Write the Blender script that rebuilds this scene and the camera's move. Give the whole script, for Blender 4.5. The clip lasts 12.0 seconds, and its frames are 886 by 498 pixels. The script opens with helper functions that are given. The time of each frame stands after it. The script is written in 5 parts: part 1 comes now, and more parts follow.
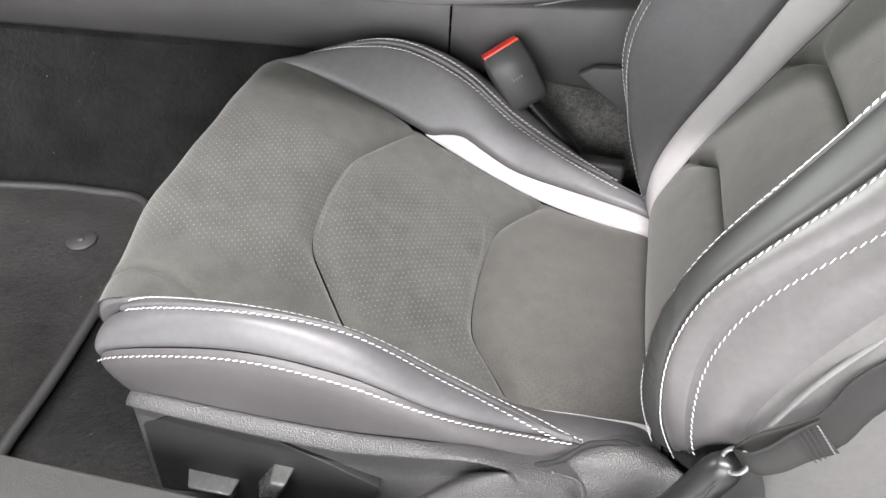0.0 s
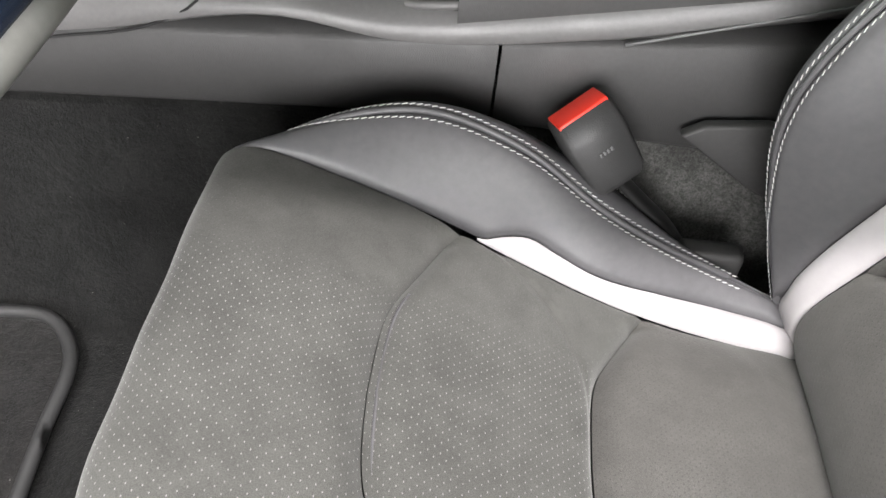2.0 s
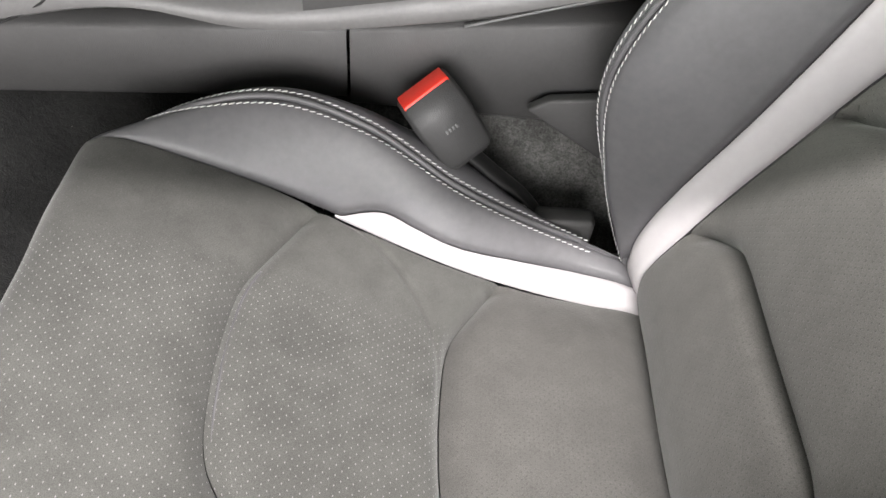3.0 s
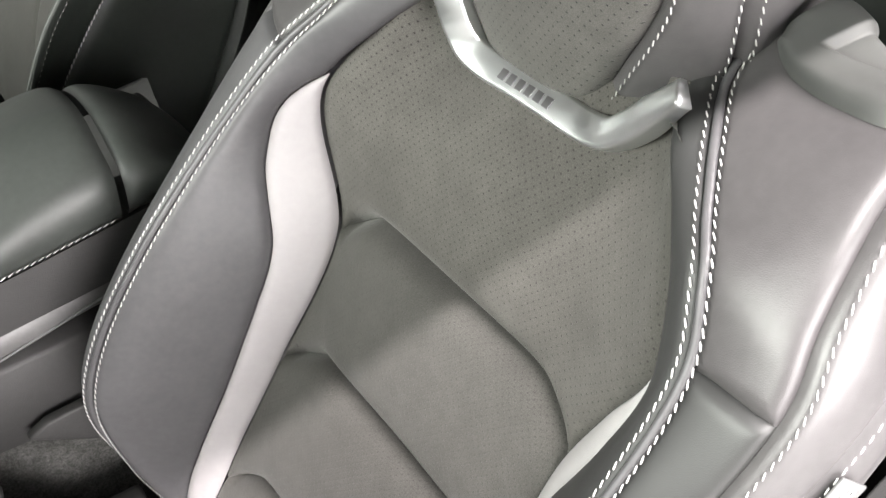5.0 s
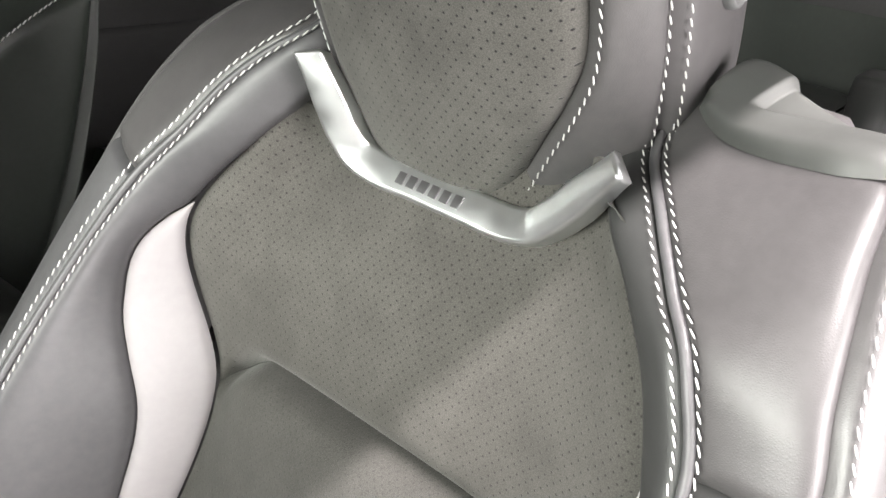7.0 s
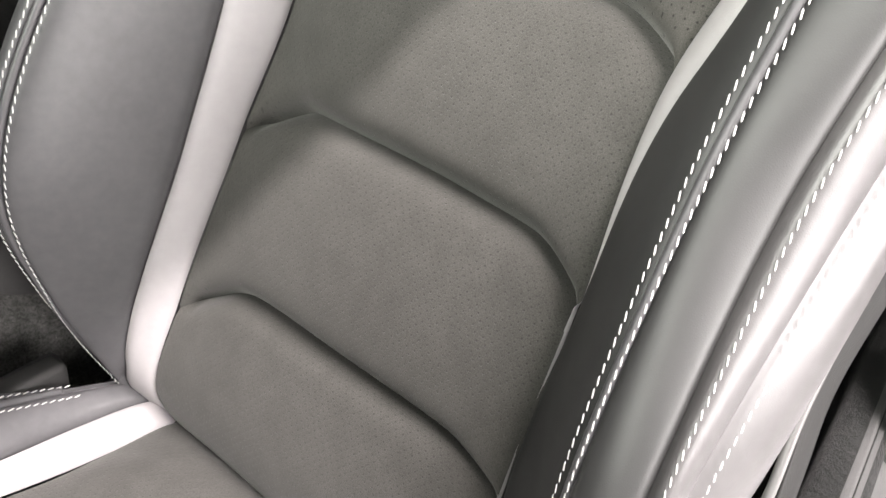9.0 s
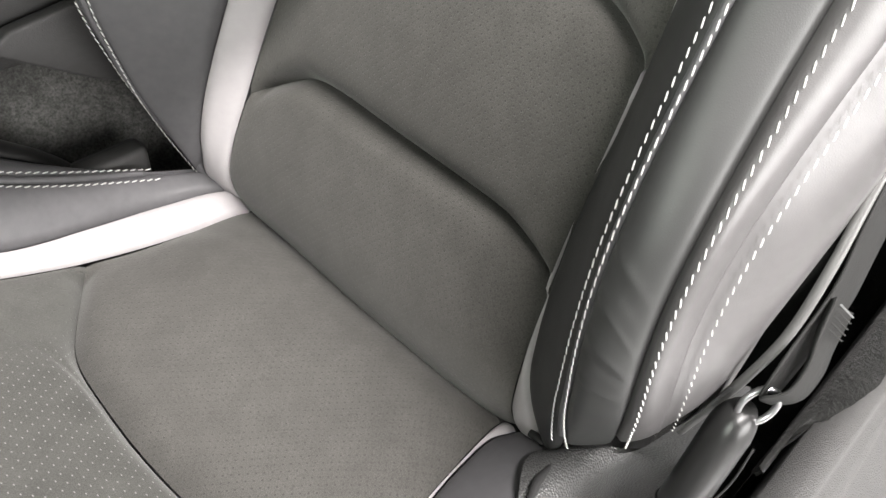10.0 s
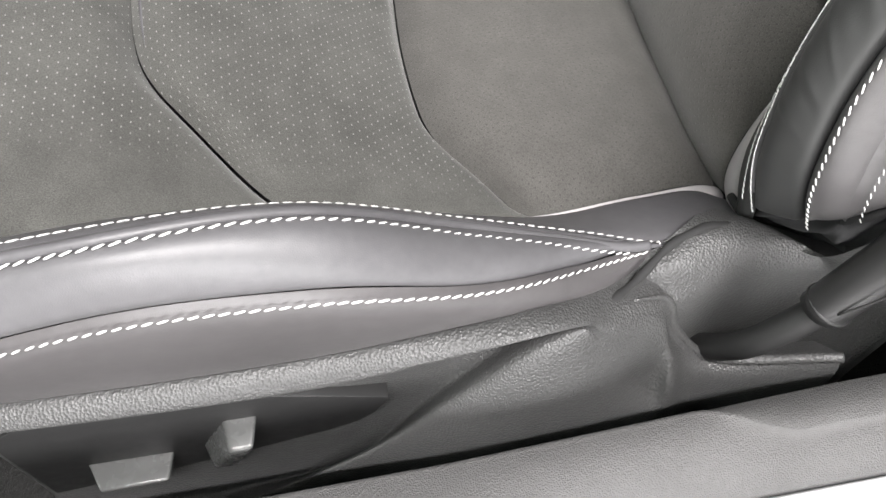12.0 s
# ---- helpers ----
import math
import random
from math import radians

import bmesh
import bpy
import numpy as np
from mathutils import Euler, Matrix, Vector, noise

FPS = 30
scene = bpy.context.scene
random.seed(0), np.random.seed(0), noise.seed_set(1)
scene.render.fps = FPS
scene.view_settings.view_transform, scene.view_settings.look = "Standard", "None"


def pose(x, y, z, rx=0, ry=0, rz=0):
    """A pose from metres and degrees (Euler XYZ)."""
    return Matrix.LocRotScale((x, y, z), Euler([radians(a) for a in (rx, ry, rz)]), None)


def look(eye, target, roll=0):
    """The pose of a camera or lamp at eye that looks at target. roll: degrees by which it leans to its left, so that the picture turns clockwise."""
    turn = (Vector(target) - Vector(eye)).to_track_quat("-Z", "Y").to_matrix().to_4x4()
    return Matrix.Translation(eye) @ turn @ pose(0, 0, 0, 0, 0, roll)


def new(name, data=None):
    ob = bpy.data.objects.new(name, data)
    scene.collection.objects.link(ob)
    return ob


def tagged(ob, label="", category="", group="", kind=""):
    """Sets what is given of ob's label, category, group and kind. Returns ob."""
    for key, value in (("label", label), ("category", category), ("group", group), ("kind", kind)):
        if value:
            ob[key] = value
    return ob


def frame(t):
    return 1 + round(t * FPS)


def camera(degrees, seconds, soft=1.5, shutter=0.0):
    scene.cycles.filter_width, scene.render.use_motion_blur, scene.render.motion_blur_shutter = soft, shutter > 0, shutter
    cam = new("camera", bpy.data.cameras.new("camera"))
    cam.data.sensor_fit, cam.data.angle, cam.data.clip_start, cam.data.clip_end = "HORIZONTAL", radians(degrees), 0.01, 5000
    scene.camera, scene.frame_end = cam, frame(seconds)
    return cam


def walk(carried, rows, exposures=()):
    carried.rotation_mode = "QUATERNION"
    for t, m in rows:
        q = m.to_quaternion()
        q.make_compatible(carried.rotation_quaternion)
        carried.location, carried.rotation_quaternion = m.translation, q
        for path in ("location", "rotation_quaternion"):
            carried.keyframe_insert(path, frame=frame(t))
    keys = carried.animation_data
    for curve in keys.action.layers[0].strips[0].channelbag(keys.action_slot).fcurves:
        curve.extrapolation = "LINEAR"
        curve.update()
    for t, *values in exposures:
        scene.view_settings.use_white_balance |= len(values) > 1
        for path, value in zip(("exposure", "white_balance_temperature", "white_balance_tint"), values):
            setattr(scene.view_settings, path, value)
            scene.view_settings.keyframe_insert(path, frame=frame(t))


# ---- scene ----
cam = camera(59.1, 12.0)
PATH = [
    (0, (0.0778, -0.6237, 0.8762), (-0.0438, 0.1188, 0.2175), 3.81),
    (0.5, (0.0177, -0.5384, 0.8471), (-0.0674, 0.1690, 0.1453), 4.70),
    (1, (-0.0392, -0.4479, 0.8474), (-0.0932, 0.2458, 0.1293), 4.62),
    (1.5, (-0.1010, -0.3446, 0.8291), (-0.1324, 0.3543, 0.1145), 5.08),
    (2, (-0.1121, -0.2901, 0.8218), (-0.1122, 0.3989, 0.0970), 5.97),
    (2.5, (-0.0322, -0.2589, 0.8572), (-0.0339, 0.3706, 0.0801), 5.18),
    (2.7, (-0.0242, -0.2839, 0.8520), (-0.0118, 0.3686, 0.0943), 5.39),
    (4.3, (0.0642, -0.3326, 1.0051), (0.3996, 0.2760, 0.2859), 11.10),
    (4.5, (0.0691, -0.3143, 1.0175), (0.4882, 0.2672, 0.3202), 11.24),
    (4.7, (0.0631, -0.2953, 1.0317), (0.5362, 0.2711, 0.3568), 10.96),
    (5, (0.0561, -0.2830, 1.0479), (0.5902, 0.2827, 0.4197), 8.08),
    (5.2, (0.0501, -0.2757, 1.0567), (0.6261, 0.2824, 0.4593), 7.64),
    (5.5, (0.0452, -0.2645, 1.0655), (0.6692, 0.2835, 0.5084), 7.42),
    (6, (0.0409, -0.2514, 1.0638), (0.7141, 0.2883, 0.5582), 7.11),
    (6.5, (0.0553, -0.2342, 1.0288), (0.7669, 0.2934, 0.5648), 7.52),
    (6.7, (0.0736, -0.2274, 1.0171), (0.7878, 0.2988, 0.5557), 7.30),
    (8.3, (0.0113, -0.2638, 0.8838), (0.7704, 0.2241, 0.4529), 7.71),
    (8.5, (0.0006, -0.2385, 0.8685), (0.7253, 0.2242, 0.3580), 8.65),
    (8.8, (-0.0377, -0.2308, 0.8234), (0.6694, 0.2040, 0.2658), 9.48),
    (9, (-0.0585, -0.2465, 0.7917), (0.6431, 0.1809, 0.2215), 10.37),
    (9.5, (-0.0630, -0.2686, 0.7524), (0.5711, 0.1460, 0.0997), 9.79),
    (10, (-0.0621, -0.2891, 0.7421), (0.4907, 0.1506, 0.0342), 8.22),
    (10.5, (-0.0604, -0.3334, 0.7204), (0.3814, 0.1633, -0.0268), 5.48),
    (11, (-0.0760, -0.3741, 0.7046), (0.2489, 0.1563, -0.0784), 6.38),
    (11.5, (-0.0575, -0.4002, 0.6969), (0.1426, 0.1334, -0.1248), 5.47),
    (12, (-0.0401, -0.4193, 0.7046), (0.0799, 0.0832, -0.1516), 4.10),
]

EXPOSURES = [(0.0, -0.30, 6480, 11), (2.5, -0.18, 6520, 10.5), (4.5, -0.05, 6720, 14.5), (5.0, -0.03, 6650, 13), (5.5, -0.06, 6680, 12), (6.5, -0.02, 6680, 12.5), (8.3, 0.2, 6730, 17), (8.5, 0.17, 6730, 17), (9.0, -0.06, 6740, 14), (9.5, -0.36, 6680, 11.5), (10.5, -0.36, 6580, 9), (11.0, -0.36, 6500, 9.5), (11.5, -0.46, 6500, 10), (12.0, -0.44, 6500, 10)]
walk(cam, [(t, look(eye, target, roll)) for t, eye, target, roll in PATH], EXPOSURES)

# ---- light: a white showroom with ceiling strips, a bright window side and an added overhead fill ----
world = bpy.data.worlds.new("showroom_air")
world.use_nodes = True
world.node_tree.nodes["Background"].inputs[0].default_value = (1.0, 1.0, 0.98, 1)
world.node_tree.nodes["Background"].inputs[1].default_value = 0.04
scene.world = world


def area(name, eye, target, wide, deep, power, colour=(1, 1, 1)):
    lamp = bpy.data.lights.new(name, "AREA")
    lamp.shape, lamp.size, lamp.size_y, lamp.energy, lamp.color = "RECTANGLE", wide, deep, power, colour
    ob = new(name, lamp)
    ob.matrix_world = look(eye, target)
    return ob


area("ceiling_strip_light", (0.2, -1.36, 3.05), (0.2, -0.2, 0.7), 2.4, 0.06, 420, (1.0, 0.965, 0.965))
area("showroom_window_light", (0.1, -4.0, 1.3), (0.1, 0, 0.5), 3.4, 2.2, 520, (1.0, 0.985, 0.985))
area("windscreen_light", (-3.4, 0.3, 1.7), (0.3, 0.1, 0.6), 2.6, 1.3, 460, (0.93, 1.0, 0.93))
# broad fill lamp added to lift the shadows; no real fitting
area("overhead_fill_light", (0.0, -1.0, 3.55), (0.0, -1.0, 0.0), 6.0, 5.0, 50, (0.95, 1.0, 0.94))


# ---- materials ----
def material(name):
    m = bpy.data.materials.new(name)
    m.use_nodes = True
    tree = m.node_tree
    return m, tree, tree.nodes["Principled BSDF"]


def nod(tree, kind, **props):
    n = tree.nodes.new(kind)
    for k, v in props.items():
        if k in n.inputs:
            n.inputs[k].default_value = v
    return n


def coords(tree, uv=False):
    n = tree.nodes.new("ShaderNodeTexCoord")
    return n.outputs["UV" if uv else "Object"]


def noise_at(tree, vec, scale, detail=3.0, rough=0.55):
    n = nod(tree, "ShaderNodeTexNoise", Scale=scale, Detail=detail, Roughness=rough)
    tree.links.new(vec, n.inputs["Vector"])
    return n.outputs["Fac"]


def spread(tree, fac, low, high, a=0.3, b=0.7):
    n = tree.nodes.new("ShaderNodeMapRange")
    n.inputs["From Min"].default_value, n.inputs["From Max"].default_value = a, b
    n.inputs["To Min"].default_value, n.inputs["To Max"].default_value = low, high
    tree.links.new(fac, n.inputs["Value"])
    return n.outputs["Result"]


def calc(tree, op, a, b=None):
    n = tree.nodes.new("ShaderNodeMath")
    n.operation = op
    for i, v in enumerate((a, b)):
        if v is None:
            continue
        if isinstance(v, (int, float)):
            n.inputs[i].default_value = v
        else:
            tree.links.new(v, n.inputs[i])
    return n.outputs[0]


def tint(tree, fac, colour):
    """colour times a grey factor"""
    n = tree.nodes.new("ShaderNodeVectorMath")
    n.operation = "SCALE"
    n.inputs[0].default_value = colour[:3]
    tree.links.new(fac, n.inputs["Scale"])
    return n.outputs[0]


def blend(tree, fac, a, b):
    n = tree.nodes.new("ShaderNodeMix")
    n.data_type = "RGBA"
    tree.links.new(fac, n.inputs[0])
    for slot, v in ((6, a), (7, b)):
        if isinstance(v, tuple):
            n.inputs[slot].default_value = (*v[:3], 1)
        else:
            tree.links.new(v, n.inputs[slot])
    return n.outputs[2]


def bump(tree, bsdf, height, strength, distance):
    n = nod(tree, "ShaderNodeBump", Strength=strength, Distance=distance)
    tree.links.new(height, n.inputs["Height"])
    tree.links.new(n.outputs[0], bsdf.inputs["Normal"])


def leather(name, colour, rough=0.42, grain=900.0, strength=0.13, vary=0.14):
    m, t, p = material(name)
    vec = coords(t)
    v = nod(t, "ShaderNodeTexVoronoi", Scale=grain)
    v.feature = "DISTANCE_TO_EDGE"
    t.links.new(vec, v.inputs["Vector"])
    large = noise_at(t, vec, 9.0)
    fine = noise_at(t, vec, 140.0)
    f = calc(t, "MULTIPLY", spread(t, large, 1 - vary, 1 + vary), spread(t, fine, 1 - vary * 0.5, 1 + vary * 0.5))
    t.links.new(tint(t, f, colour), p.inputs["Base Color"])
    t.links.new(spread(t, noise_at(t, vec, 22.0), rough - 0.02, rough + 0.05), p.inputs["Roughness"])
    p.inputs["Specular IOR Level"].default_value = 0.5
    wrinkle = calc(t, "MULTIPLY", noise_at(t, vec, 60.0), 0.5)
    bump(t, p, calc(t, "ADD", calc(t, "MULTIPLY", v.outputs["Distance"], grain / 900), wrinkle), strength, 0.0008)
    return m


def suede(name, colour, holes=0, pitch=0.0065, hole_colour=(0.01, 0.01, 0.01), size=0.2, middle=0.0, dash=1.0, stain=0.0):
    """holes: 0 none, else the share of the surface over which the punched holes show; dash: how much flatter than round they are; stain: depth of rubbed dark patches"""
    m, t, p = material(name)
    vec, uv = coords(t), coords(t, True)
    large = noise_at(t, vec, 7.0, 3.0, 0.55)
    patch = noise_at(t, vec, 55.0, 4.0, 0.62)
    nap = noise_at(t, vec, 1500.0, 2.0)
    f = calc(t, "MULTIPLY", calc(t, "MULTIPLY", spread(t, large, 0.9, 1.1), spread(t, patch, 0.91, 1.09)), spread(t, nap, 0.72, 1.28))
    if stain:
        f = calc(t, "MULTIPLY", f, spread(t, noise_at(t, vec, 19.0, 3.0, 0.5), 1.0, 1.0 - stain, 0.5, 0.62))
    base = tint(t, f, colour)
    height = nap
    if holes:
        sep = t.nodes.new("ShaderNodeSeparateXYZ")
        t.links.new(uv, sep.inputs[0])
        a = calc(t, "DIVIDE", sep.outputs[0], pitch)
        b = calc(t, "DIVIDE", sep.outputs[1], pitch * 0.62)
        row = calc(t, "FLOOR", b)
        odd = calc(t, "MULTIPLY", calc(t, "MODULO", calc(t, "ABSOLUTE", row), 2.0), 0.5)
        fa = calc(t, "SUBTRACT", calc(t, "FRACT", calc(t, "ADD", a, odd)), 0.5)
        fb = calc(t, "MULTIPLY", calc(t, "SUBTRACT", calc(t, "FRACT", b), 0.5), 0.62 * dash)
        d = calc(t, "SQRT", calc(t, "ADD", calc(t, "MULTIPLY", fa, fa), calc(t, "MULTIPLY", fb, fb)))
        dot = spread(t, d, 1.0, 0.0, size * 0.55, size)
        show = spread(t, noise_at(t, vec, 14.0, 2.0), 0.3, 1.0, 0.62 - holes * 0.4, 0.78 - holes * 0.4)
        if middle:
            inside = spread(t, calc(t, "ABSOLUTE", calc(t, "ADD", sep.outputs[0], 0.025)), 1.0, 0.0, middle - 0.03, middle)
            show = calc(t, "MULTIPLY", show, inside)
        mask = calc(t, "MULTIPLY", dot, show)
        base = blend(t, mask, base, hole_colour)
        height = calc(t, "SUBTRACT", calc(t, "MULTIPLY", nap, 0.3), calc(t, "MULTIPLY", dot, 2.0))
    t.links.new(base, p.inputs["Base Color"])
    p.inputs["Roughness"].default_value = 0.95
    p.inputs["Specular IOR Level"].default_value = 0.15
    p.inputs["Sheen Weight"].default_value = 0.22
    p.inputs["Sheen Roughness"].default_value = 0.5
    p.inputs["Sheen Tint"].default_value = (0.8, 0.8, 0.78, 1)
    bump(t, p, height, 0.35, 0.0006)
    return m


def grained(name, colour, rough=0.5, grain=650.0, strength=0.4, metallic=0.0):
    m, t, p = material(name)
    vec = coords(t)
    v = nod(t, "ShaderNodeTexVoronoi", Scale=grain)
    v.feature = "F1"
    t.links.new(vec, v.inputs["Vector"])
    f = calc(t, "MULTIPLY", spread(t, noise_at(t, vec, 7.0), 0.9, 1.1), spread(t, noise_at(t, vec, 230.0), 0.93, 1.07))
    t.links.new(tint(t, f, colour), p.inputs["Base Color"])
    t.links.new(spread(t, noise_at(t, vec, 30.0), rough - 0.05, rough + 0.08), p.inputs["Roughness"])
    p.inputs["Metallic"].default_value = metallic
    bump(t, p, v.outputs["Distance"], strength, 0.0007)
    return m


def carpet(name, colour):
    m, t, p = material(name)
    vec = coords(t)
    pile = noise_at(t, vec, 420.0, 4.0, 0.7)
    tuft = noise_at(t, vec, 130.0, 3.0, 0.6)
    worn = noise_at(t, vec, 13.0, 4.0, 0.6)
    f = calc(t, "MULTIPLY", calc(t, "MULTIPLY", spread(t, pile, 0.45, 1.6), spread(t, worn, 0.55, 1.6)), spread(t, tuft, 0.75, 1.25))
    base = tint(t, f, colour)
    lint = spread(t, noise_at(t, vec, 260.0, 1.0), 0.0, 0.6, 0.79, 0.83)
    t.links.new(blend(t, lint, base, (0.32, 0.32, 0.3)), p.inputs["Base Color"])
    p.inputs["Roughness"].default_value = 1.0
    p.inputs["Specular IOR Level"].default_value = 0.1
    p.inputs["Sheen Weight"].default_value = 0.1
    bump(t, p, calc(t, "ADD", pile, tuft), 0.9, 0.002)
    return m


def plain(name, colour, rough=0.4, metallic=0.0, vary=0.06, scale=40.0, coat=0.0):
    m, t, p = material(name)
    vec = coords(t)
    t.links.new(tint(t, spread(t, noise_at(t, vec, scale), 1 - vary, 1 + vary), colour), p.inputs["Base Color"])
    t.links.new(spread(t, noise_at(t, vec, scale * 3), rough - 0.03, rough + 0.05), p.inputs["Roughness"])
    p.inputs["Metallic"].default_value = metallic
    p.inputs["Coat Weight"].default_value = coat
    return m


def webbing(name, colour):
    m, t, p = material(name)
    uv = coords(t, True)
    sep = t.nodes.new("ShaderNodeSeparateXYZ")
    t.links.new(uv, sep.inputs[0])
    w = calc(t, "SINE", calc(t, "ADD", calc(t, "MULTIPLY", sep.outputs[0], 6000.0), calc(t, "MULTIPLY", sep.outputs[1], 6000.0)))
    t.links.new(tint(t, spread(t, w, 0.9, 1.1, -1, 1), colour), p.inputs["Base Color"])
    p.inputs["Roughness"].default_value = 0.75
    p.inputs["Specular IOR Level"].default_value = 0.25
    bump(t, p, w, 0.3, 0.0005)
    return m


SUEDE = suede("charcoal_suede", (0.069, 0.067, 0.062), 0.8, 0.0062, (0.05, 0.049, 0.046), 0.13)
# hole colour is pale: highlights on the hole rims painted in
SUEDE_GLINT_DOTS = suede("glinting_perforated_seat_suede", (0.065, 0.065, 0.060), 0.95, 0.0076, (0.19, 0.19, 0.18), 0.12, 0.125, 1.7, 0.12)
SUEDE_DARK_DOTS = suede("perforated_back_suede", (0.071, 0.068, 0.062), 1.0, 0.0066, (0.026, 0.025, 0.023), 0.115, 0.0, 1.0, 0.10)
SUEDE_HEAD = suede("perforated_head_suede", (0.068, 0.066, 0.060), 1.2, 0.0074, (0.014, 0.014, 0.014), 0.11, 0.0, 1.0, 0.22)
LEATHER = leather("dark_grey_leather", (0.078, 0.0765, 0.080), 0.44)
# shaded copy of the seat leather for the outboard bolster
LEATHER_SHADED = leather("shaded_grey_leather", (0.029, 0.0295, 0.029), 0.46, 900.0, 0.1, 0.06)
LEATHER_SIDE = leather("grey_side_leather", (0.06, 0.057, 0.058), 0.38)
LEATHER_FLANK = leather("smooth_grey_flank_leather", (0.073, 0.070, 0.071), 0.33)
# black leather with the cabin's greenish reflections mixed into its colour
LEATHER_GREEN_CAST = leather("black_leather_green_cast", (0.031, 0.037, 0.032), 0.44)
ARMREST = leather("grey_green_armrest_leather", (0.046, 0.051, 0.047), 0.45)
# rear leather, likewise tinted green for reflected light
LEATHER_REAR_CAST = leather("charcoal_rear_leather_green_cast", (0.020, 0.026, 0.021), 0.46)
WHITE = leather("pale_grey_leather", (0.37, 0.354, 0.357), 0.5, 900.0, 0.15, 0.05)
THREAD = plain("white_thread", (0.50, 0.50, 0.485), 0.7)
HEM = webbing("dark_hem_cloth", (0.03, 0.03, 0.031))
SHADOW_FABRIC = plain("black_cloth", (0.012, 0.012, 0.012), 0.9)
TRIM = grained("black_grained_trim", (0.045, 0.0452, 0.0446), 0.45, 620.0, 0.8)
CONSOLE = grained("grey_console_plastic", (0.038, 0.0375, 0.037), 0.55, 900.0, 0.25)
CONSOLE_DARK = grained("black_console_plastic", (0.03, 0.03, 0.03), 0.5, 900.0, 0.25)
CONSOLE_TOP = grained("pale_console_paint", (0.105, 0.103, 0.102), 0.4, 900.0, 0.1)
SILL = grained("grey_sill_plastic", (0.056, 0.055, 0.0545), 0.58, 1000.0, 0.6)
ALLOY = plain("satin_alloy", (0.78, 0.80, 0.80), 0.33, 1.0, 0.03)
SWITCH = plain("satin_grey_switch", (0.05, 0.051, 0.05), 0.26)
GUIDE = plain("satin_grey_guide_plastic", (0.065, 0.067, 0.064), 0.5)
# the cabin carpet in a lighter colour that stands for light on it
LIT_CARPET = carpet("lit_black_carpet", (0.06, 0.06, 0.057))
GREY_PLASTIC = plain("soft_grey_plastic", (0.11, 0.112, 0.112), 0.45)
STEEL = plain("dull_steel", (0.42, 0.42, 0.43), 0.3, 1.0, 0.05)
RUBBER = plain("matt_black_rubber", (0.009, 0.009, 0.009), 0.55)
BLACK_PLASTIC = plain("smooth_black_plastic", (0.012, 0.012, 0.012), 0.34)
RED = plain("red_button_plastic", (0.78, 0.035, 0.018), 0.4, 0.0, 0.05)
CARPET = carpet("black_carpet", (0.0076, 0.0076, 0.0072))
MAT = carpet("black_mat_pile", (0.011, 0.0105, 0.010))
BELT = webbing("black_belt_webbing", (0.018, 0.018, 0.0176))
GLOSS_BLUE = plain("glossy_dark_blue_plastic", (0.012, 0.018, 0.032), 0.15)
WHEEL = leather("pale_wheel_cover", (0.16, 0.163, 0.15), 0.55)
PAINT = plain("white_car_paint", (0.62, 0.62, 0.63), 0.25, 0.0, 0.02, 5.0, 0.5)
HEADLINER = carpet("grey_headliner", (0.35, 0.35, 0.34))
CONCRETE = plain("showroom_floor_tile", (0.3, 0.295, 0.29), 0.3, 0.0, 0.1, 3.0)
PLASTER = plain("grey_plaster", (0.45, 0.45, 0.44), 0.9, 0.0, 0.04, 2.0)


# ---- building helpers ----
def part(name, bm, mat, parent=None, label="", smooth=True):
    """Links a bmesh as one mesh object under a thing or a part."""
    data = bpy.data.meshes.new(name)
    bm.to_mesh(data)
    bm.free()
    data.materials.append(mat)
    if smooth:
        data.shade_smooth()
    ob = new(name, data)
    ob.parent = parent
    if label:
        ob["label"] = label
    return ob


def thing(name, label, category, kind="", group=""):
    return tagged(new(name), label, category, group, kind)


def hermite(keys):
    """A smooth curve through keys (t, value, value ...)"""
    k = np.array(keys, float)
    t, y = k[:, 0], k[:, 1:]
    slope = np.diff(y, axis=0) / np.diff(t)[:, None]
    tan = np.empty_like(y)
    tan[0], tan[-1] = slope[0], slope[-1]
    w = np.diff(t)
    tan[1:-1] = (slope[:-1] * w[1:, None] + slope[1:] * w[:-1, None]) / (w[1:] + w[:-1])[:, None]

    def at(x):
        x = np.clip(np.asarray(x, float), t[0], t[-1])
        i = np.clip(np.searchsorted(t, x, side="right") - 1, 0, len(t) - 2)
        h = t[i + 1] - t[i]
        u = ((x - t[i]) / h)[..., None]
        h = h[..., None]
        return ((2 * u**3 - 3 * u**2 + 1) * y[i] + (u**3 - 2 * u**2 + u) * h * tan[i]
                + (-2 * u**3 + 3 * u**2) * y[i + 1] + (u**3 - u**2) * h * tan[i + 1])
    return at


def across(columns, v):
    """Catmull-Rom over columns (n, ..., 3) at the column number v."""
    n = len(columns)
    i = np.clip(np.floor(v).astype(int), 0, n - 2)
    u = (v - i)[..., None]
    grid = np.indices(v.shape)

    def col(j):
        return columns[(np.clip(j, 0, n - 1), *grid)]
    p0, p1, p2, p3 = col(i - 1), col(i), col(i + 1), col(i + 2)
    return 0.5 * (2 * p1 + (p2 - p0) * u + (2 * p0 - 5 * p1 + 4 * p2 - p3) * u**2 + (3 * p1 - p0 - 3 * p2 + p3) * u**3)


def grid_normals(p):
    du, dv = np.gradient(p, axis=0), np.gradient(p, axis=1)
    n = np.cross(du, dv)
    return n / (np.linalg.norm(n, axis=2, keepdims=True) + 1e-12)


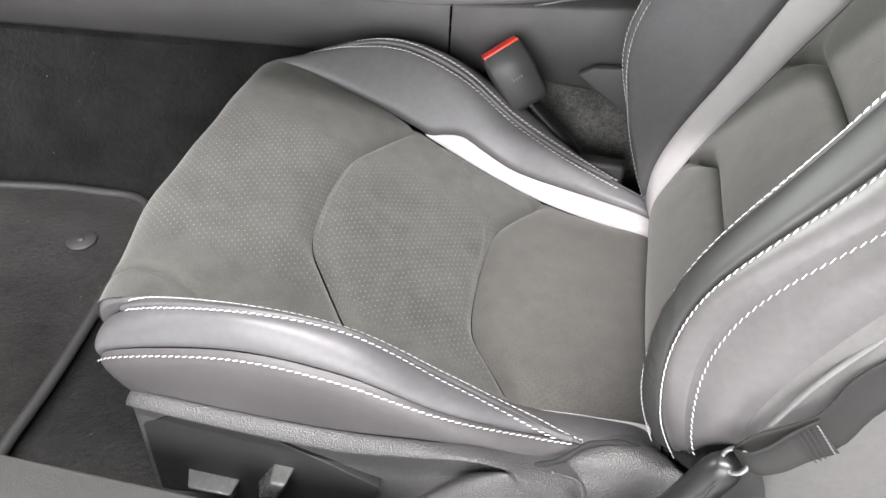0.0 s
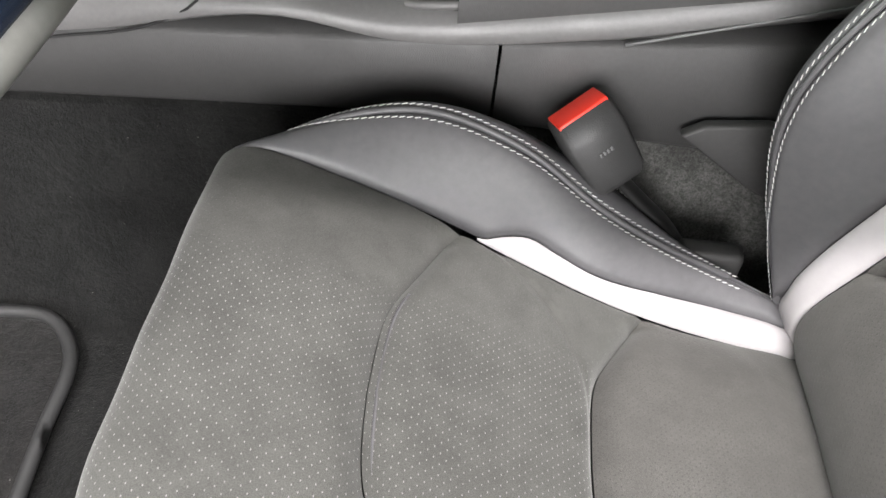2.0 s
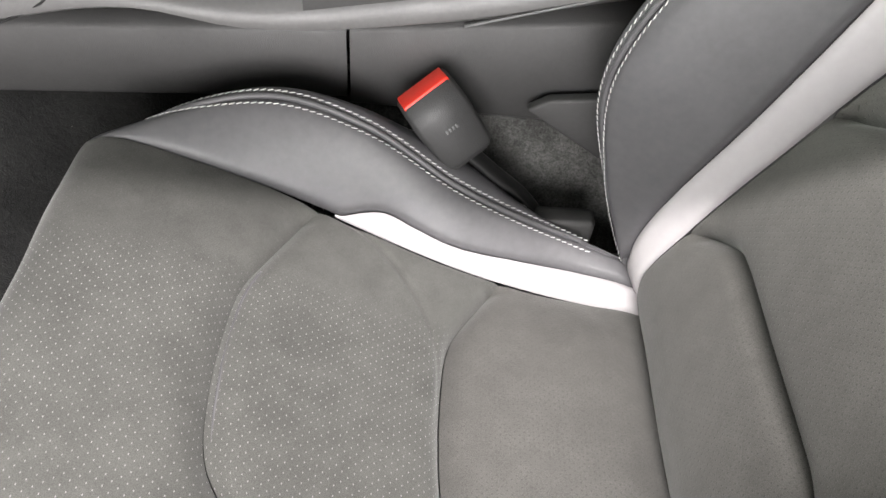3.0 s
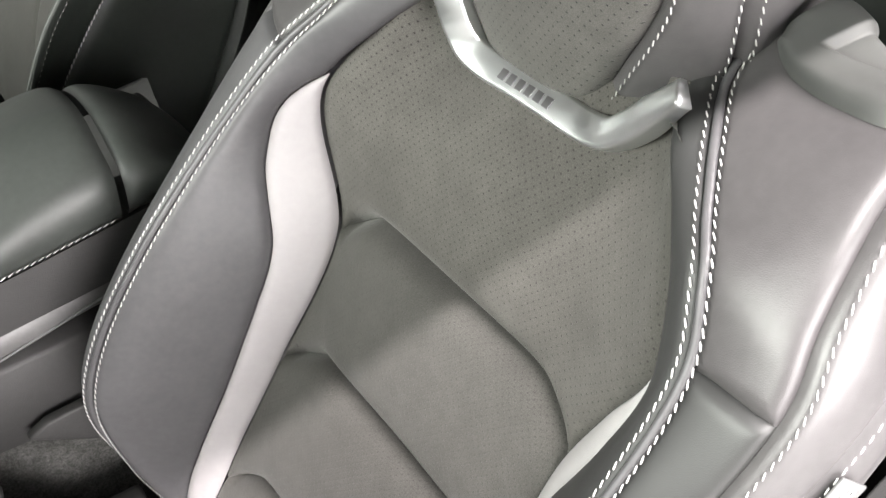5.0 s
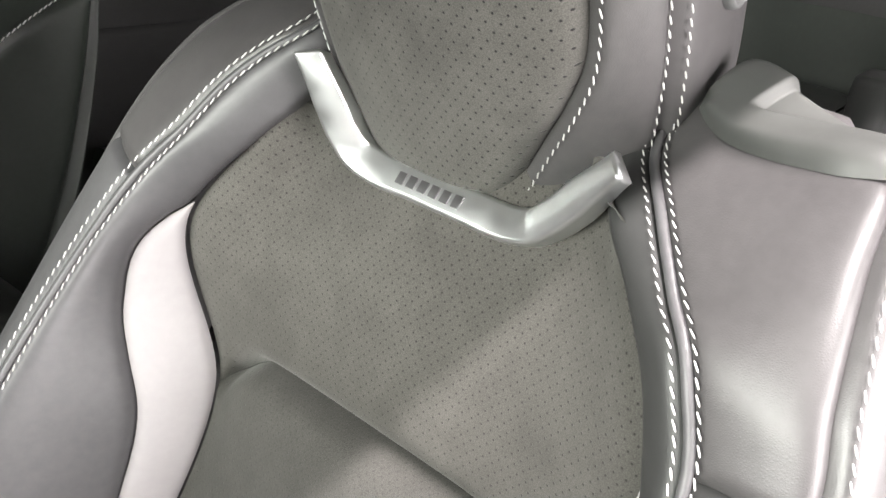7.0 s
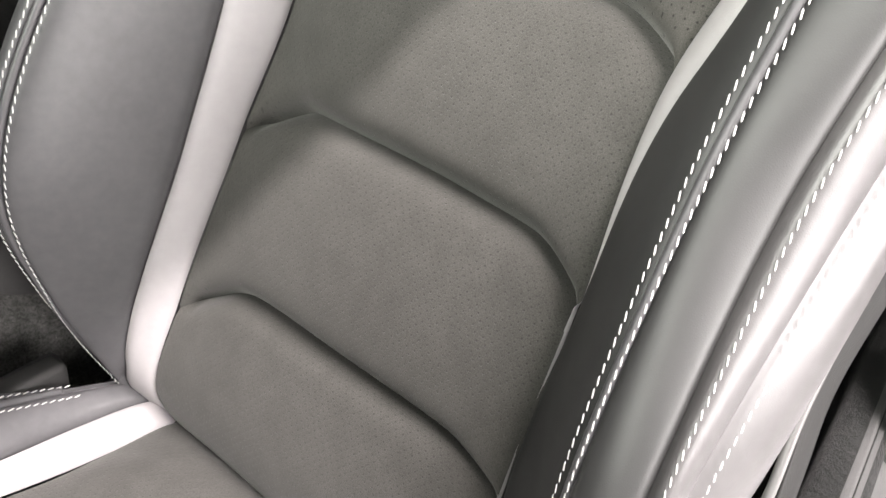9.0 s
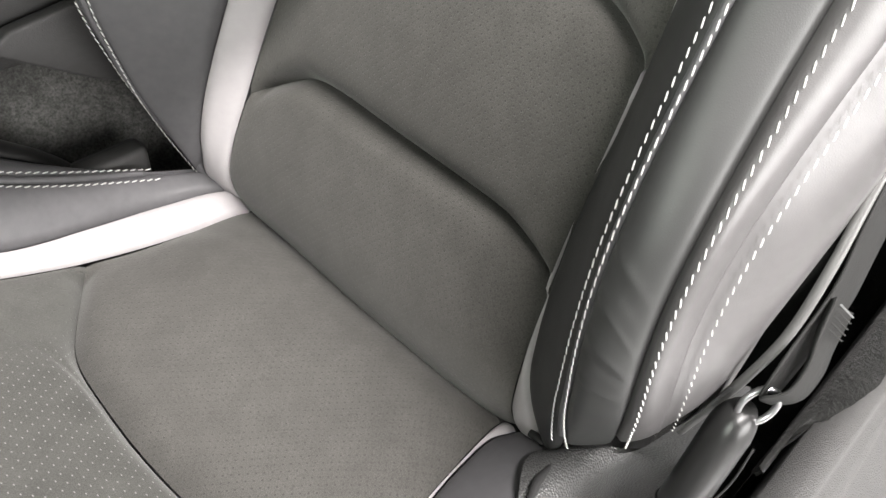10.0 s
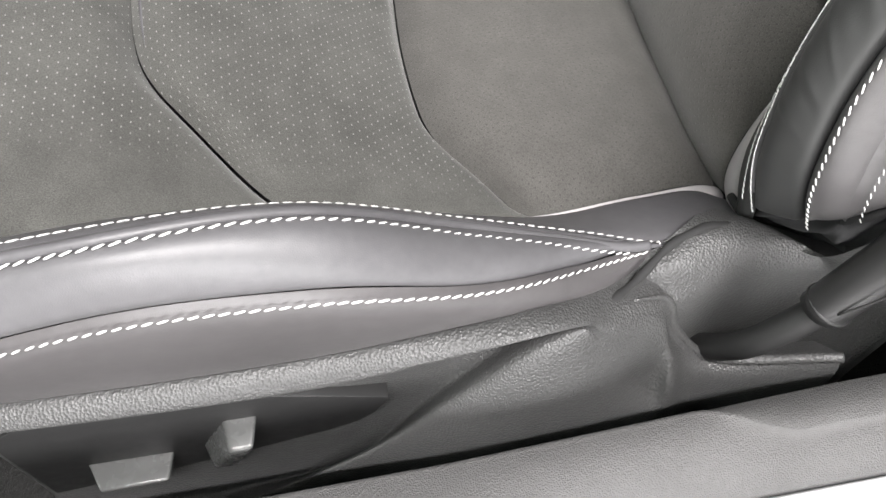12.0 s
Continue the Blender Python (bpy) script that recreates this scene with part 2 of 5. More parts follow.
def sheet(p, flat=False, wrap=False):
    """A bmesh of quads over a grid of places, with its arc lengths as UV."""
    bm = bmesh.new()
    layer = bm.loops.layers.uv.new("UVMap")
    na, nb = p.shape[:2]
    la = np.concatenate([np.zeros((1, nb)), np.cumsum(np.linalg.norm(np.diff(p, axis=0), axis=2), axis=0)])
    lb = np.concatenate([np.zeros((na, 1)), np.cumsum(np.linalg.norm(np.diff(p, axis=1), axis=2), axis=1)], axis=1)
    lb = lb - lb[:, nb // 2:nb // 2 + 1]
    if flat:
        mid = p[:, nb // 2:nb // 2 + 1]
        run = np.gradient(mid, axis=0) * np.array([1, 0, 1])
        run /= np.linalg.norm(run, axis=2, keepdims=True)
        lb, la = p[..., 1], la[:, nb // 2:nb // 2 + 1] + ((p - mid) * run).sum(2)
    verts = [[bm.verts.new(p[a, b]) for b in range(nb)] for a in range(na)]
    for a in range(na - 1):
        for b in range(nb if wrap else nb - 1):
            c = (b + 1) % nb
            face = bm.faces.new((verts[a][b], verts[a + 1][b], verts[a + 1][c], verts[a][c]))
            for loop, (i, j) in zip(face.loops, ((a, b), (a + 1, b), (a + 1, c), (a, c))):
                loop[layer].uv = (lb[i, j], la[i, j])
    return bm


def padded(surface, t0, t1, v0, v1, nt, nv, out, sink=0.006, soft=0.008, puff=0.0, edges=(1, 1, 1, 1), warp=None, detail=None):
    """A sewn panel: the patch of a surface between stations t0..t1 and columns v0..v1, its edges drawn into the seams (edges: t0, t1, v0, v1).
    out: +1 or -1, the side on which the grid's normal points outward."""
    a, b = np.meshgrid(np.linspace(0, 1, nt), np.linspace(0, 1, nv), indexing="ij")
    v = v0 + (v1 - v0) * b
    t = t0 + (t1 - t0) * a
    p = surface(t, v) if warp is None else warp(t, v)
    n = grid_normals(p) * out
    la = np.concatenate([np.zeros((1, nv)), np.cumsum(np.linalg.norm(np.diff(p, axis=0), axis=2), axis=0)])
    lb = np.concatenate([np.zeros((nt, 1)), np.cumsum(np.linalg.norm(np.diff(p, axis=1), axis=2), axis=1)], axis=1)
    down = np.zeros_like(a)
    fade = np.clip(np.minimum(b, 1 - b) / 0.07, 0, 1)
    fade = 0.3 + 0.7 * fade * fade * (3 - 2 * fade)
    for on, d in zip((edges[0] * fade, edges[1] * fade, edges[2], edges[3]), (la, la[-1:] - la, lb, lb[:, -1:] - lb)):
        if np.any(on):
            down = np.maximum(down, on * np.exp(-(d / soft) ** 1.3))
    lift = puff * (4 * a * (1 - a)) ** 0.6 * (4 * b * (1 - b)) ** 0.6
    extra = detail(p, a, b) if detail else 0.0
    return p + n * (lift - sink * down + extra)[..., None]


def stitches(points, normals, pitch=0.0064, length=0.0051, width=0.0010, height=0.0007, slant=0.28):
    """Thread stitches along a line of places with the surface's normals."""
    bm = bmesh.new()
    points, normals = np.asarray(points), np.asarray(normals)
    run = np.concatenate([[0], np.cumsum(np.linalg.norm(np.diff(points, axis=0), axis=1))])
    for s in np.arange(pitch * 0.5, run[-1] - pitch * 0.5, pitch):
        q = [np.interp(s, run, points[:, k]) for k in range(3)]
        e = [np.interp(min(s + 0.002, run[-1]), run, points[:, k]) for k in range(3)]
        nn = np.array([np.interp(s, run, normals[:, k]) for k in range(3)])
        nn /= np.linalg.norm(nn) + 1e-9
        d = np.array(e) - np.array(q)
        d /= np.linalg.norm(d) + 1e-9
        side = np.cross(nn, d)
        d = d + slant * side
        side = np.cross(nn, d)
        rings = []
        for f, g in ((-0.5, 0.35), (-0.3, 0.95), (0.3, 0.95), (0.5, 0.35)):
            c = np.array(q) + d * (f * length)
            rings.append([bm.verts.new(c + side * (w * width * g) + nn * (h * height * g)) for w, h in ((-0.5, -0.3), (-0.32, 0.8), (0.32, 0.8), (0.5, -0.3))])
        for r0, r1 in zip(rings, rings[1:]):
            for k in range(3):
                bm.faces.new((r0[k], r0[k + 1], r1[k + 1], r1[k]))
        bm.faces.new(rings[0])
        bm.faces.new(rings[-1][::-1])
    return bm


def tube(path, radius, sides=10, closed=False, squash=None):
    """A swept round bar; radius: a number or one for each place."""
    path = [Vector(q) for q in path]
    n = len(path)
    radii = radius if isinstance(radius, (list, tuple, np.ndarray)) else [radius] * n
    bm = bmesh.new()
    layer = bm.loops.layers.uv.new("UVMap")
    up, rings, run = None, [], 0.0
    for i, q in enumerate(path):
        d = (path[(i + 1) % n] - path[i - 1]) if closed else (path[min(i + 1, n - 1)] - path[max(i - 1, 0)])
        d.normalize()
        if up is None:
            up = Vector((0, 0, 1)) if abs(d.z) < 0.9 else Vector((1, 0, 0))
        side = d.cross(up).normalized()
        up = side.cross(d).normalized()
        wx, wy = (1, 1) if squash is None else squash
        rings.append([bm.verts.new(q + (side * math.cos(k * math.tau / sides) * wx + up * math.sin(k * math.tau / sides) * wy) * radii[i]) for k in range(sides)])
    for i in range(n if closed else n - 1):
        r0, r1 = rings[i], rings[(i + 1) % n]
        for k in range(sides):
            f = bm.faces.new((r0[k], r0[(k + 1) % sides], r1[(k + 1) % sides], r1[k]))
            for loop, (x, y) in zip(f.loops, ((k, i), (k + 1, i), (k + 1, i + 1), (k, i + 1))):
                loop[layer].uv = (x * 0.003, y * 0.003)
    if not closed:
        bm.faces.new(rings[0][::-1])
        bm.faces.new(rings[-1])
    bmesh.ops.recalc_face_normals(bm, faces=bm.faces)
    return bm


def box(lo, hi, bevel=0.004, segments=2):
    bm = bmesh.new()
    bmesh.ops.create_cube(bm, size=1)
    lo, hi = Vector(lo), Vector(hi)
    for v in bm.verts:
        v.co = Vector([(lo[i] + hi[i]) / 2 + v.co[i] * (hi[i] - lo[i]) for i in range(3)])
    if bevel:
        bmesh.ops.bevel(bm, geom=bm.edges[:], offset=bevel, segments=segments, profile=0.6, affect="EDGES")
    return bm


def prism(outline, axis, lo, hi, bevel=0.004, segments=2):
    """A plate: an outline in the two other axes, from lo to hi along axis."""
    bm = bmesh.new()
    k = "xyz".index(axis)
    ring = []
    for a, b in outline:
        q = [a, b]
        q.insert(k, lo)
        ring.append(bm.verts.new(q))
    face = bm.faces.new(ring)
    got = bmesh.ops.extrude_face_region(bm, geom=[face])
    off = Vector((0, 0, 0))
    off[k] = hi - lo
    bmesh.ops.translate(bm, verts=[g for g in got["geom"] if isinstance(g, bmesh.types.BMVert)], vec=off)
    bmesh.ops.recalc_face_normals(bm, faces=bm.faces)
    if bevel:
        bmesh.ops.bevel(bm, geom=bm.edges[:], offset=bevel, segments=segments, profile=0.6, affect="EDGES")
    return bm


def smooth_path(points, n):
    pts = np.array(points, float)
    run = np.concatenate([[0], np.cumsum(np.linalg.norm(np.diff(pts, axis=0), axis=1))])
    return hermite(np.column_stack([run, pts]))(np.linspace(0, run[-1], n))


# ---- the showroom and the car's shell ----
part_floor = tagged(part("floor", box((-8, -6, -0.32), (8, 6, -0.22), 0), CONCRETE), "pale tiled showroom floor under the car", "floor", "", "structure")
tagged(part("ceiling", box((-8, -6, 3.6), (8, 6, 3.7), 0), PLASTER), "grey showroom ceiling", "ceiling", "", "structure")
tagged(part("wall_north", box((-8, 6, -0.22), (8, 6.1, 3.6), 0), PLASTER), "grey showroom wall", "wall", "", "structure")
tagged(part("wall_south", box((-8, -6.1, -0.22), (8, -6, 3.6), 0), PLASTER), "grey showroom wall", "wall", "", "structure")
tagged(part("wall_east", box((8, -6, -0.22), (8.1, 6, 3.6), 0), PLASTER), "grey showroom wall", "wall", "", "structure")
tagged(part("wall_west", box((-8.1, -6, -0.22), (-8, 6, 3.6), 0), PLASTER), "grey showroom wall", "wall", "", "structure")


def car_shell():
    body = thing("car_body", "white car body shell with grey headliner round the cabin", "car body", "structure")
    # roof panel with a thick curved rail above the door opening
    rail = np.array([(-0.42, -0.30, 1.08), (-0.25, -0.27, 1.13), (0.1, -0.26, 1.165), (0.7, -0.27, 1.15), (1.3, -0.30, 1.02)])
    far = rail * np.array([1, -1, 1]) + np.array([0, 0.95, 0])
    a, b = smooth_path(rail, 30), smooth_path(far, 30)
    grid = np.array([[a[i] + (b[i] - a[i]) * f + np.array([0, 0, 0.05 * math.sin(math.pi * f)]) for f in np.linspace(0, 1, 12)] for i in range(30)])
    part("roof_lining", sheet(grid), HEADLINER, body)
    part("roof_skin", sheet(grid + np.array([0, 0, 0.05])), PAINT, body)
    part("door_frame_rail", tube(a + np.array([0, -0.005, 0.025]), 0.028, 10), CONSOLE_DARK, body)
    part("far_door_rail", tube(b + np.array([0, 0.005, 0.025]), 0.028, 10), CONSOLE_DARK, body)
    # underbody, far side wall and rear wall
    part("underbody", box((-1.6, -0.42, -0.02), (1.9, 1.25, 0.03), 0), CONSOLE_DARK, body)
    part("far_side_panel", box((-1.4, 1.18, 0.03), (1.9, 1.25, 0.62), 0.02), CONSOLE_DARK, body)
    part("rear_bulkhead", box((1.45, -0.4, 0.03), (1.55, 1.2, 0.80), 0.02), CONSOLE_DARK, body)
    part("rear_side_panel", box((0.80, -0.43, 0.66), (1.55, -0.39, 1.12), 0.02), CONSOLE_DARK, body)
    part("far_rear_panel", box((0.80, 1.19, 0.60), (1.55, 1.24, 1.12), 0.02), CONSOLE_DARK, body)
    part("rear_closing_panel", box((1.46, -0.4, 0.80), (1.54, 1.2, 1.08), 0.02), CONSOLE_DARK, body)
    part("dashboard", box((-1.35, -0.36, 0.42), (-0.80, 1.15, 0.87), 0.06, 4), CONSOLE_DARK, body)
    part("footwell_bulkhead", box((-1.4, -0.4, 0.03), (-1.33, 1.2, 0.5), 0.01), CARPET, body)
    return body


def carpet_floor():
    """Cabin floor carpet, rising into the tunnel and the toe board."""
    xs, ys = np.linspace(-1.32, 1.4, 110), np.linspace(-0.345, 0.34, 60)
    gx, gy = np.meshgrid(xs, ys, indexing="ij")
    z = 0.115 + 0.30 * np.clip((-0.75 - gx) / 0.55, 0, 1) ** 1.3
    z = z + 0.30 * np.clip((gy - 0.205) / 0.125, 0, 1) ** 1.25
    z = z + 0.006 * np.sin(gx * 9 + gy * 5) * np.sin(gy * 13)
    ob = part("carpet", sheet(np.stack([gx, gy, z], -1)), CARPET)
    # strip of the same carpet laid on top, brightened as if lit
    tun = np.stack([gx, gy, z + 0.004], -1)[:, 34:]
    part("lit_carpet_strip", sheet(tun[48:80]), LIT_CARPET, ob, "cabin carpet on the tunnel, coloured lighter where light falls")
    return tagged(ob, "black speckled cabin carpet running up the tunnel", "carpet", "", "structure")


def floor_mat():
    mat = thing("floor_mat", "black carpet floor mat with raised border and fixing disc", "floor mat")
    outline = [(-0.472, 0.06), (-0.486, 0.165), (-0.515, 0.197), (-0.60, 0.20), (-0.78, 0.17), (-0.98, 0.14), (-1.0, -0.28), (-0.60, -0.292), (-0.455, -0.285), (-0.452, -0.2)]
    part("mat_body", prism(outline[::-1], "z", 0.122, 0.136, 0.003), MAT, mat)
    edge = smooth_path(outline + [outline[0]], 120)
    edge = [(x, y, 0.137) for x, y in edge]
    part("border", tube(edge, 0.0075, 8, True), CONSOLE_DARK, mat, "raised rubber edging")
    disc = bmesh.new()
    bmesh.ops.create_cone(disc, cap_ends=True, segments=40, radius1=0.0225, radius2=0.0195, depth=0.003, matrix=Matrix.Translation((-0.555, 0.095, 0.138)))
    fix = part("fixing_disc", disc, CONSOLE_DARK, mat, "round black mat fixing")
    knob = bmesh.new()
    bmesh.ops.create_cone(knob, cap_ends=True, segments=24, radius1=0.0065, radius2=0.005, depth=0.004, matrix=Matrix.Translation((-0.555, 0.095, 0.1395)))
    part("centre_pin", knob, CONSOLE_DARK, fix)
    return mat


# ---- the driver's seat ----
def cushion_columns(inboard):
    mid = [(0, -0.255, 0, 0.25), (1, -0.307, 0, 0.355), (2, -0.280, 0, 0.404), (3, -0.15, 0, 0.374), (4, -0.06, 0, 0.332),
           (5, 0.02, 0, 0.300), (6, 0.10, 0, 0.291), (7, 0.167, 0, 0.289), (7.5, 0.197, 0, 0.281), (7.8, 0.212, 0, 0.264), (8, 0.218, 0, 0.235)]
    edge = [(0, -0.25, 0.17, 0.25), (1, -0.309, 0.190, 0.355), (2, -0.280, 0.199, 0.404), (3, -0.15, 0.186, 0.374), (4, -0.072, 0.174, 0.341),
            (5, 0.02, 0.163, 0.304), (6, 0.085, 0.158, 0.284), (7, 0.155, 0.148, 0.277), (7.5, 0.206, 0.143, 0.273), (7.8, 0.220, 0.142, 0.262), (8, 0.226, 0.140, 0.24)]
    crest = [(0, -0.24, 0.19, 0.25), (1, -0.288, 0.214, 0.345), (2, -0.252, 0.226, 0.400), (3, -0.15, 0.235, 0.432), (4, -0.06, 0.222, 0.417),
             (5, 0.02, 0.209, 0.367), (6, 0.085, 0.205, 0.333), (7, 0.15, 0.203, 0.306), (8, 0.23, 0.185, 0.285)]
    low = [(0, -0.225, 0.205, 0.25), (1, -0.272, 0.238, 0.33), (2, -0.258, 0.253, 0.370), (3, -0.15, 0.256, 0.403), (4, -0.06, 0.255, 0.400),
           (5, 0.02, 0.246, 0.369), (6, 0.085, 0.226, 0.332), (7, 0.15, 0.205, 0.299), (8, 0.23, 0.19, 0.28)]
    base = [(0, -0.21, 0.215, 0.25), (1, -0.25, 0.238, 0.292), (2, -0.235, 0.25, 0.316), (3, -0.15, 0.264, 0.346), (4, -0.06, 0.269, 0.361),
            (5, 0.02, 0.261, 0.347), (6, 0.085, 0.239, 0.311), (7, 0.15, 0.206, 0.272), (8, 0.23, 0.19, 0.26)]
    if not inboard:
        edge[:3] = [(0, -0.248, 0.184, 0.25), (1, -0.298, 0.208, 0.347), (2, -0.264, 0.219, 0.402)]
        base[2:7] = [(2, -0.235, 0.247, 0.312), (3, -0.15, 0.252, 0.319), (4, -0.06, 0.252, 0.323), (5, 0.02, 0.250, 0.332), (6, 0.085, 0.240, 0.320)]
        low[6:8] = [(6, 0.085, 0.225, 0.337), (7, 0.15, 0.204, 0.307)]
        crest[6:8] = [(6, 0.085, 0.205, 0.335), (7, 0.15, 0.203, 0.310)]
    c0, c2, c4, c5, c6 = [hermite(k) for k in (mid, edge, crest, low, base)]
    stripe = [(0, 0.02), (3.72, 0.02), (3.92, 0.04), (4.1, 0.15), (4.32, 0.26), (4.6, 0.26), (5, 0.25), (5.5, 0.30), (6, 0.37), (6.5, 0.43), (7, 0.48), (8, 0.52)] if inboard else [(0, 0.02), (4.6, 0.02), (5, 0.035), (5.5, 0.055), (6, 0.055), (6.4, 0.04), (6.75, 0.010), (7.15, 0.012), (7.35, 0.05), (7.6, 0.20), (8, 0.3)]
    gap = hermite(stripe)

    def columns(t):
        p0, p2 = c0(t), c2(t)
        p1 = p0 + np.array([0, 0.095, 0])
        p3 = p2 + gap(t) * (c4(t) - p2)
        return [p0, p1, p2, p3, c4(t), c5(t), c6(t)]
    return columns


def back_columns(inboard):
    mid = [(0, 0.268, 0, 0.235), (0.6, 0.2225, 0, 0.268), (1, 0.206, 0, 0.302), (2, 0.232, 0, 0.40), (3, 0.282, 0, 0.507), (4, 0.335, 0, 0.64), (5, 0.367, 0, 0.765),
           (6, 0.398, 0, 0.84), (7, 0.43, 0, 0.90), (8, 0.47, 0, 0.925), (9, 0.52, 0, 0.88)]
    if inboard:
        edge = [(0, 0.262, 0.145, 0.235), (0.6, 0.220, 0.150, 0.262), (1, 0.203, 0.155, 0.294), (2, 0.224, 0.148, 0.392), (3, 0.286, 0.147, 0.513), (4, 0.342, 0.143, 0.638), (5, 0.343, 0.164, 0.765),
                (5.5, 0.361, 0.122, 0.822), (6, 0.378, 0.102, 0.849), (7, 0.410, 0.086, 0.885), (8, 0.47, 0.09, 0.92), (9, 0.52, 0.09, 0.88)]
        stripe = [(0, 0.95), (1, 0.92), (1.25, 0.62), (1.5, 0.48), (2, 0.34), (2.5, 0.27), (3, 0.25), (3.5, 0.28), (4, 0.34), (4.25, 0.42), (4.5, 0.50), (4.78, 0.47), (4.95, 0.2), (5.05, 0.02), (5.15, 0.0), (9, 0.0)]
        crest = [(0, 0.215, 0.175, 0.25), (1, 0.195, 0.191, 0.295), (2, 0.152, 0.205, 0.40), (3, 0.136, 0.203, 0.51), (4, 0.195, 0.199, 0.635), (5, 0.309, 0.181, 0.787), (5.5, 0.334, 0.155, 0.827),
                 (6, 0.352, 0.137, 0.856), (6.5, 0.368, 0.119, 0.877), (7, 0.386, 0.100, 0.894), (8, 0.47, 0.10, 0.925), (9, 0.52, 0.10, 0.88)]
        seam = [(0, 0.25, 0.205, 0.25), (1, 0.235, 0.214, 0.305), (2, 0.19, 0.242, 0.405), (3, 0.178, 0.25, 0.515), (4, 0.24, 0.250, 0.645), (5, 0.324, 0.226, 0.796),
                (6, 0.378, 0.202, 0.868), (6.5, 0.396, 0.188, 0.886), (7, 0.416, 0.175, 0.90), (8, 0.47, 0.15, 0.922), (9, 0.53, 0.14, 0.88)]
        thread = [(0, 0.285, 0.232, 0.25), (1, 0.254, 0.240, 0.30), (2, 0.207, 0.245, 0.405), (3, 0.211, 0.247, 0.515), (4, 0.290, 0.249, 0.64), (5, 0.360, 0.232, 0.788),
                  (6, 0.405, 0.214, 0.855), (7, 0.44, 0.184, 0.885), (8, 0.49, 0.16, 0.905), (9, 0.53, 0.15, 0.875)]
        side = [(0, 0.315, 0.235, 0.25), (1, 0.305, 0.245, 0.30), (2, 0.268, 0.262, 0.41), (3, 0.272, 0.272, 0.52), (4, 0.335, 0.270, 0.642), (5, 0.395, 0.240, 0.775),
                (6, 0.435, 0.217, 0.84), (7, 0.46, 0.19, 0.87), (8, 0.50, 0.17, 0.89), (9, 0.53, 0.16, 0.87)]
    else:
        edge = [(0, 0.262, 0.150, 0.235), (0.6, 0.224, 0.152, 0.266), (1, 0.210, 0.150, 0.296), (2, 0.234, 0.140, 0.396), (3, 0.283, 0.137, 0.528), (4, 0.329, 0.1335, 0.655), (4.5, 0.332, 0.150, 0.712), (5, 0.330, 0.168, 0.763),
                (5.3, 0.336, 0.162, 0.792), (6, 0.357, 0.135, 0.833), (6.5, 0.376, 0.112, 0.853), (7, 0.405, 0.094, 0.868), (8, 0.47, 0.09, 0.92), (9, 0.52, 0.09, 0.88)]
        stripe = [(0, 0.8), (1, 0.62), (1.25, 0.42), (1.5, 0.17), (1.8, 0.05), (3.3, 0.05), (3.6, 0.12), (4, 0.24), (4.25, 0.32), (4.5, 0.36), (4.75, 0.32), (4.95, 0.12), (5.05, 0.02), (5.15, 0.0), (9, 0.0)]
        crest = [(0, 0.22, 0.18, 0.25), (1, 0.209, 0.193, 0.297), (2, 0.178, 0.195, 0.40), (3, 0.188, 0.189, 0.51), (4, 0.250, 0.184, 0.637), (5, 0.322, 0.187, 0.795), (5.3, 0.331, 0.176, 0.823),
                 (6, 0.353, 0.154, 0.847), (6.5, 0.378, 0.133, 0.866), (7, 0.410, 0.112, 0.880), (8, 0.47, 0.11, 0.918), (9, 0.52, 0.10, 0.82)]
        seam = [(0, 0.262, 0.208, 0.25), (1, 0.236, 0.216, 0.30), (2, 0.186, 0.227, 0.405), (3, 0.188, 0.224, 0.515), (4, 0.263, 0.220, 0.64), (5, 0.322, 0.236, 0.80), (5.5, 0.338, 0.228, 0.838),
                (6, 0.364, 0.220, 0.877), (6.6, 0.398, 0.214, 0.902), (7, 0.42, 0.203, 0.903), (8, 0.48, 0.17, 0.903), (9, 0.53, 0.16, 0.80)]
        thread = [(0, 0.285, 0.232, 0.25), (1, 0.254, 0.236, 0.30), (2, 0.205, 0.240, 0.405), (3, 0.207, 0.236, 0.515), (4, 0.286, 0.242, 0.64), (5, 0.362, 0.256, 0.79),
                  (6, 0.408, 0.240, 0.850), (7, 0.44, 0.218, 0.862), (8, 0.485, 0.188, 0.860), (9, 0.53, 0.18, 0.78)]
        side = [(0, 0.315, 0.235, 0.25), (1, 0.305, 0.245, 0.30), (2, 0.243, 0.252, 0.41), (3, 0.262, 0.260, 0.52), (4, 0.326, 0.264, 0.645), (5, 0.398, 0.264, 0.78),
                (6, 0.445, 0.245, 0.81), (7, 0.465, 0.228, 0.825), (8, 0.50, 0.20, 0.82), (9, 0.53, 0.2, 0.76)]
    b0, b2, b3, b4, b5, b6, b7 = [hermite(k) for k in (mid, edge, stripe, crest, seam, thread, side)]

    def columns(t):
        p0 = b0(t)
        p7 = b7(t)
        return [p0, p0 + np.array([0, 0.09, 0]), b2(t), b2(t) + b3(t) * (b4(t) - b2(t)), b4(t), b5(t), b6(t), p7, p7 + (np.array([0.085, -0.03, -0.01]) if inboard else np.array([0.11, -0.010, -0.012]))]
    return columns


def two_sided(columns, lean=None, outboard=None):
    """A surface over signed column numbers: negative outboard, positive inboard."""
    def at(t, v):
        t, v = np.asarray(t, float), np.asarray(v, float)
        half = columns(t)
        other = (outboard or columns)(t)
        full = [h * np.array([1, -1, 1]) for h in other[:0:-1]] + half
        p = across(np.array(full), v + len(half) - 1)
        return p if lean is None else p + lean(p)
    return at


def ease(x):
    x = np.clip(x, 0, 1)
    return x * x * (3 - 2 * x)


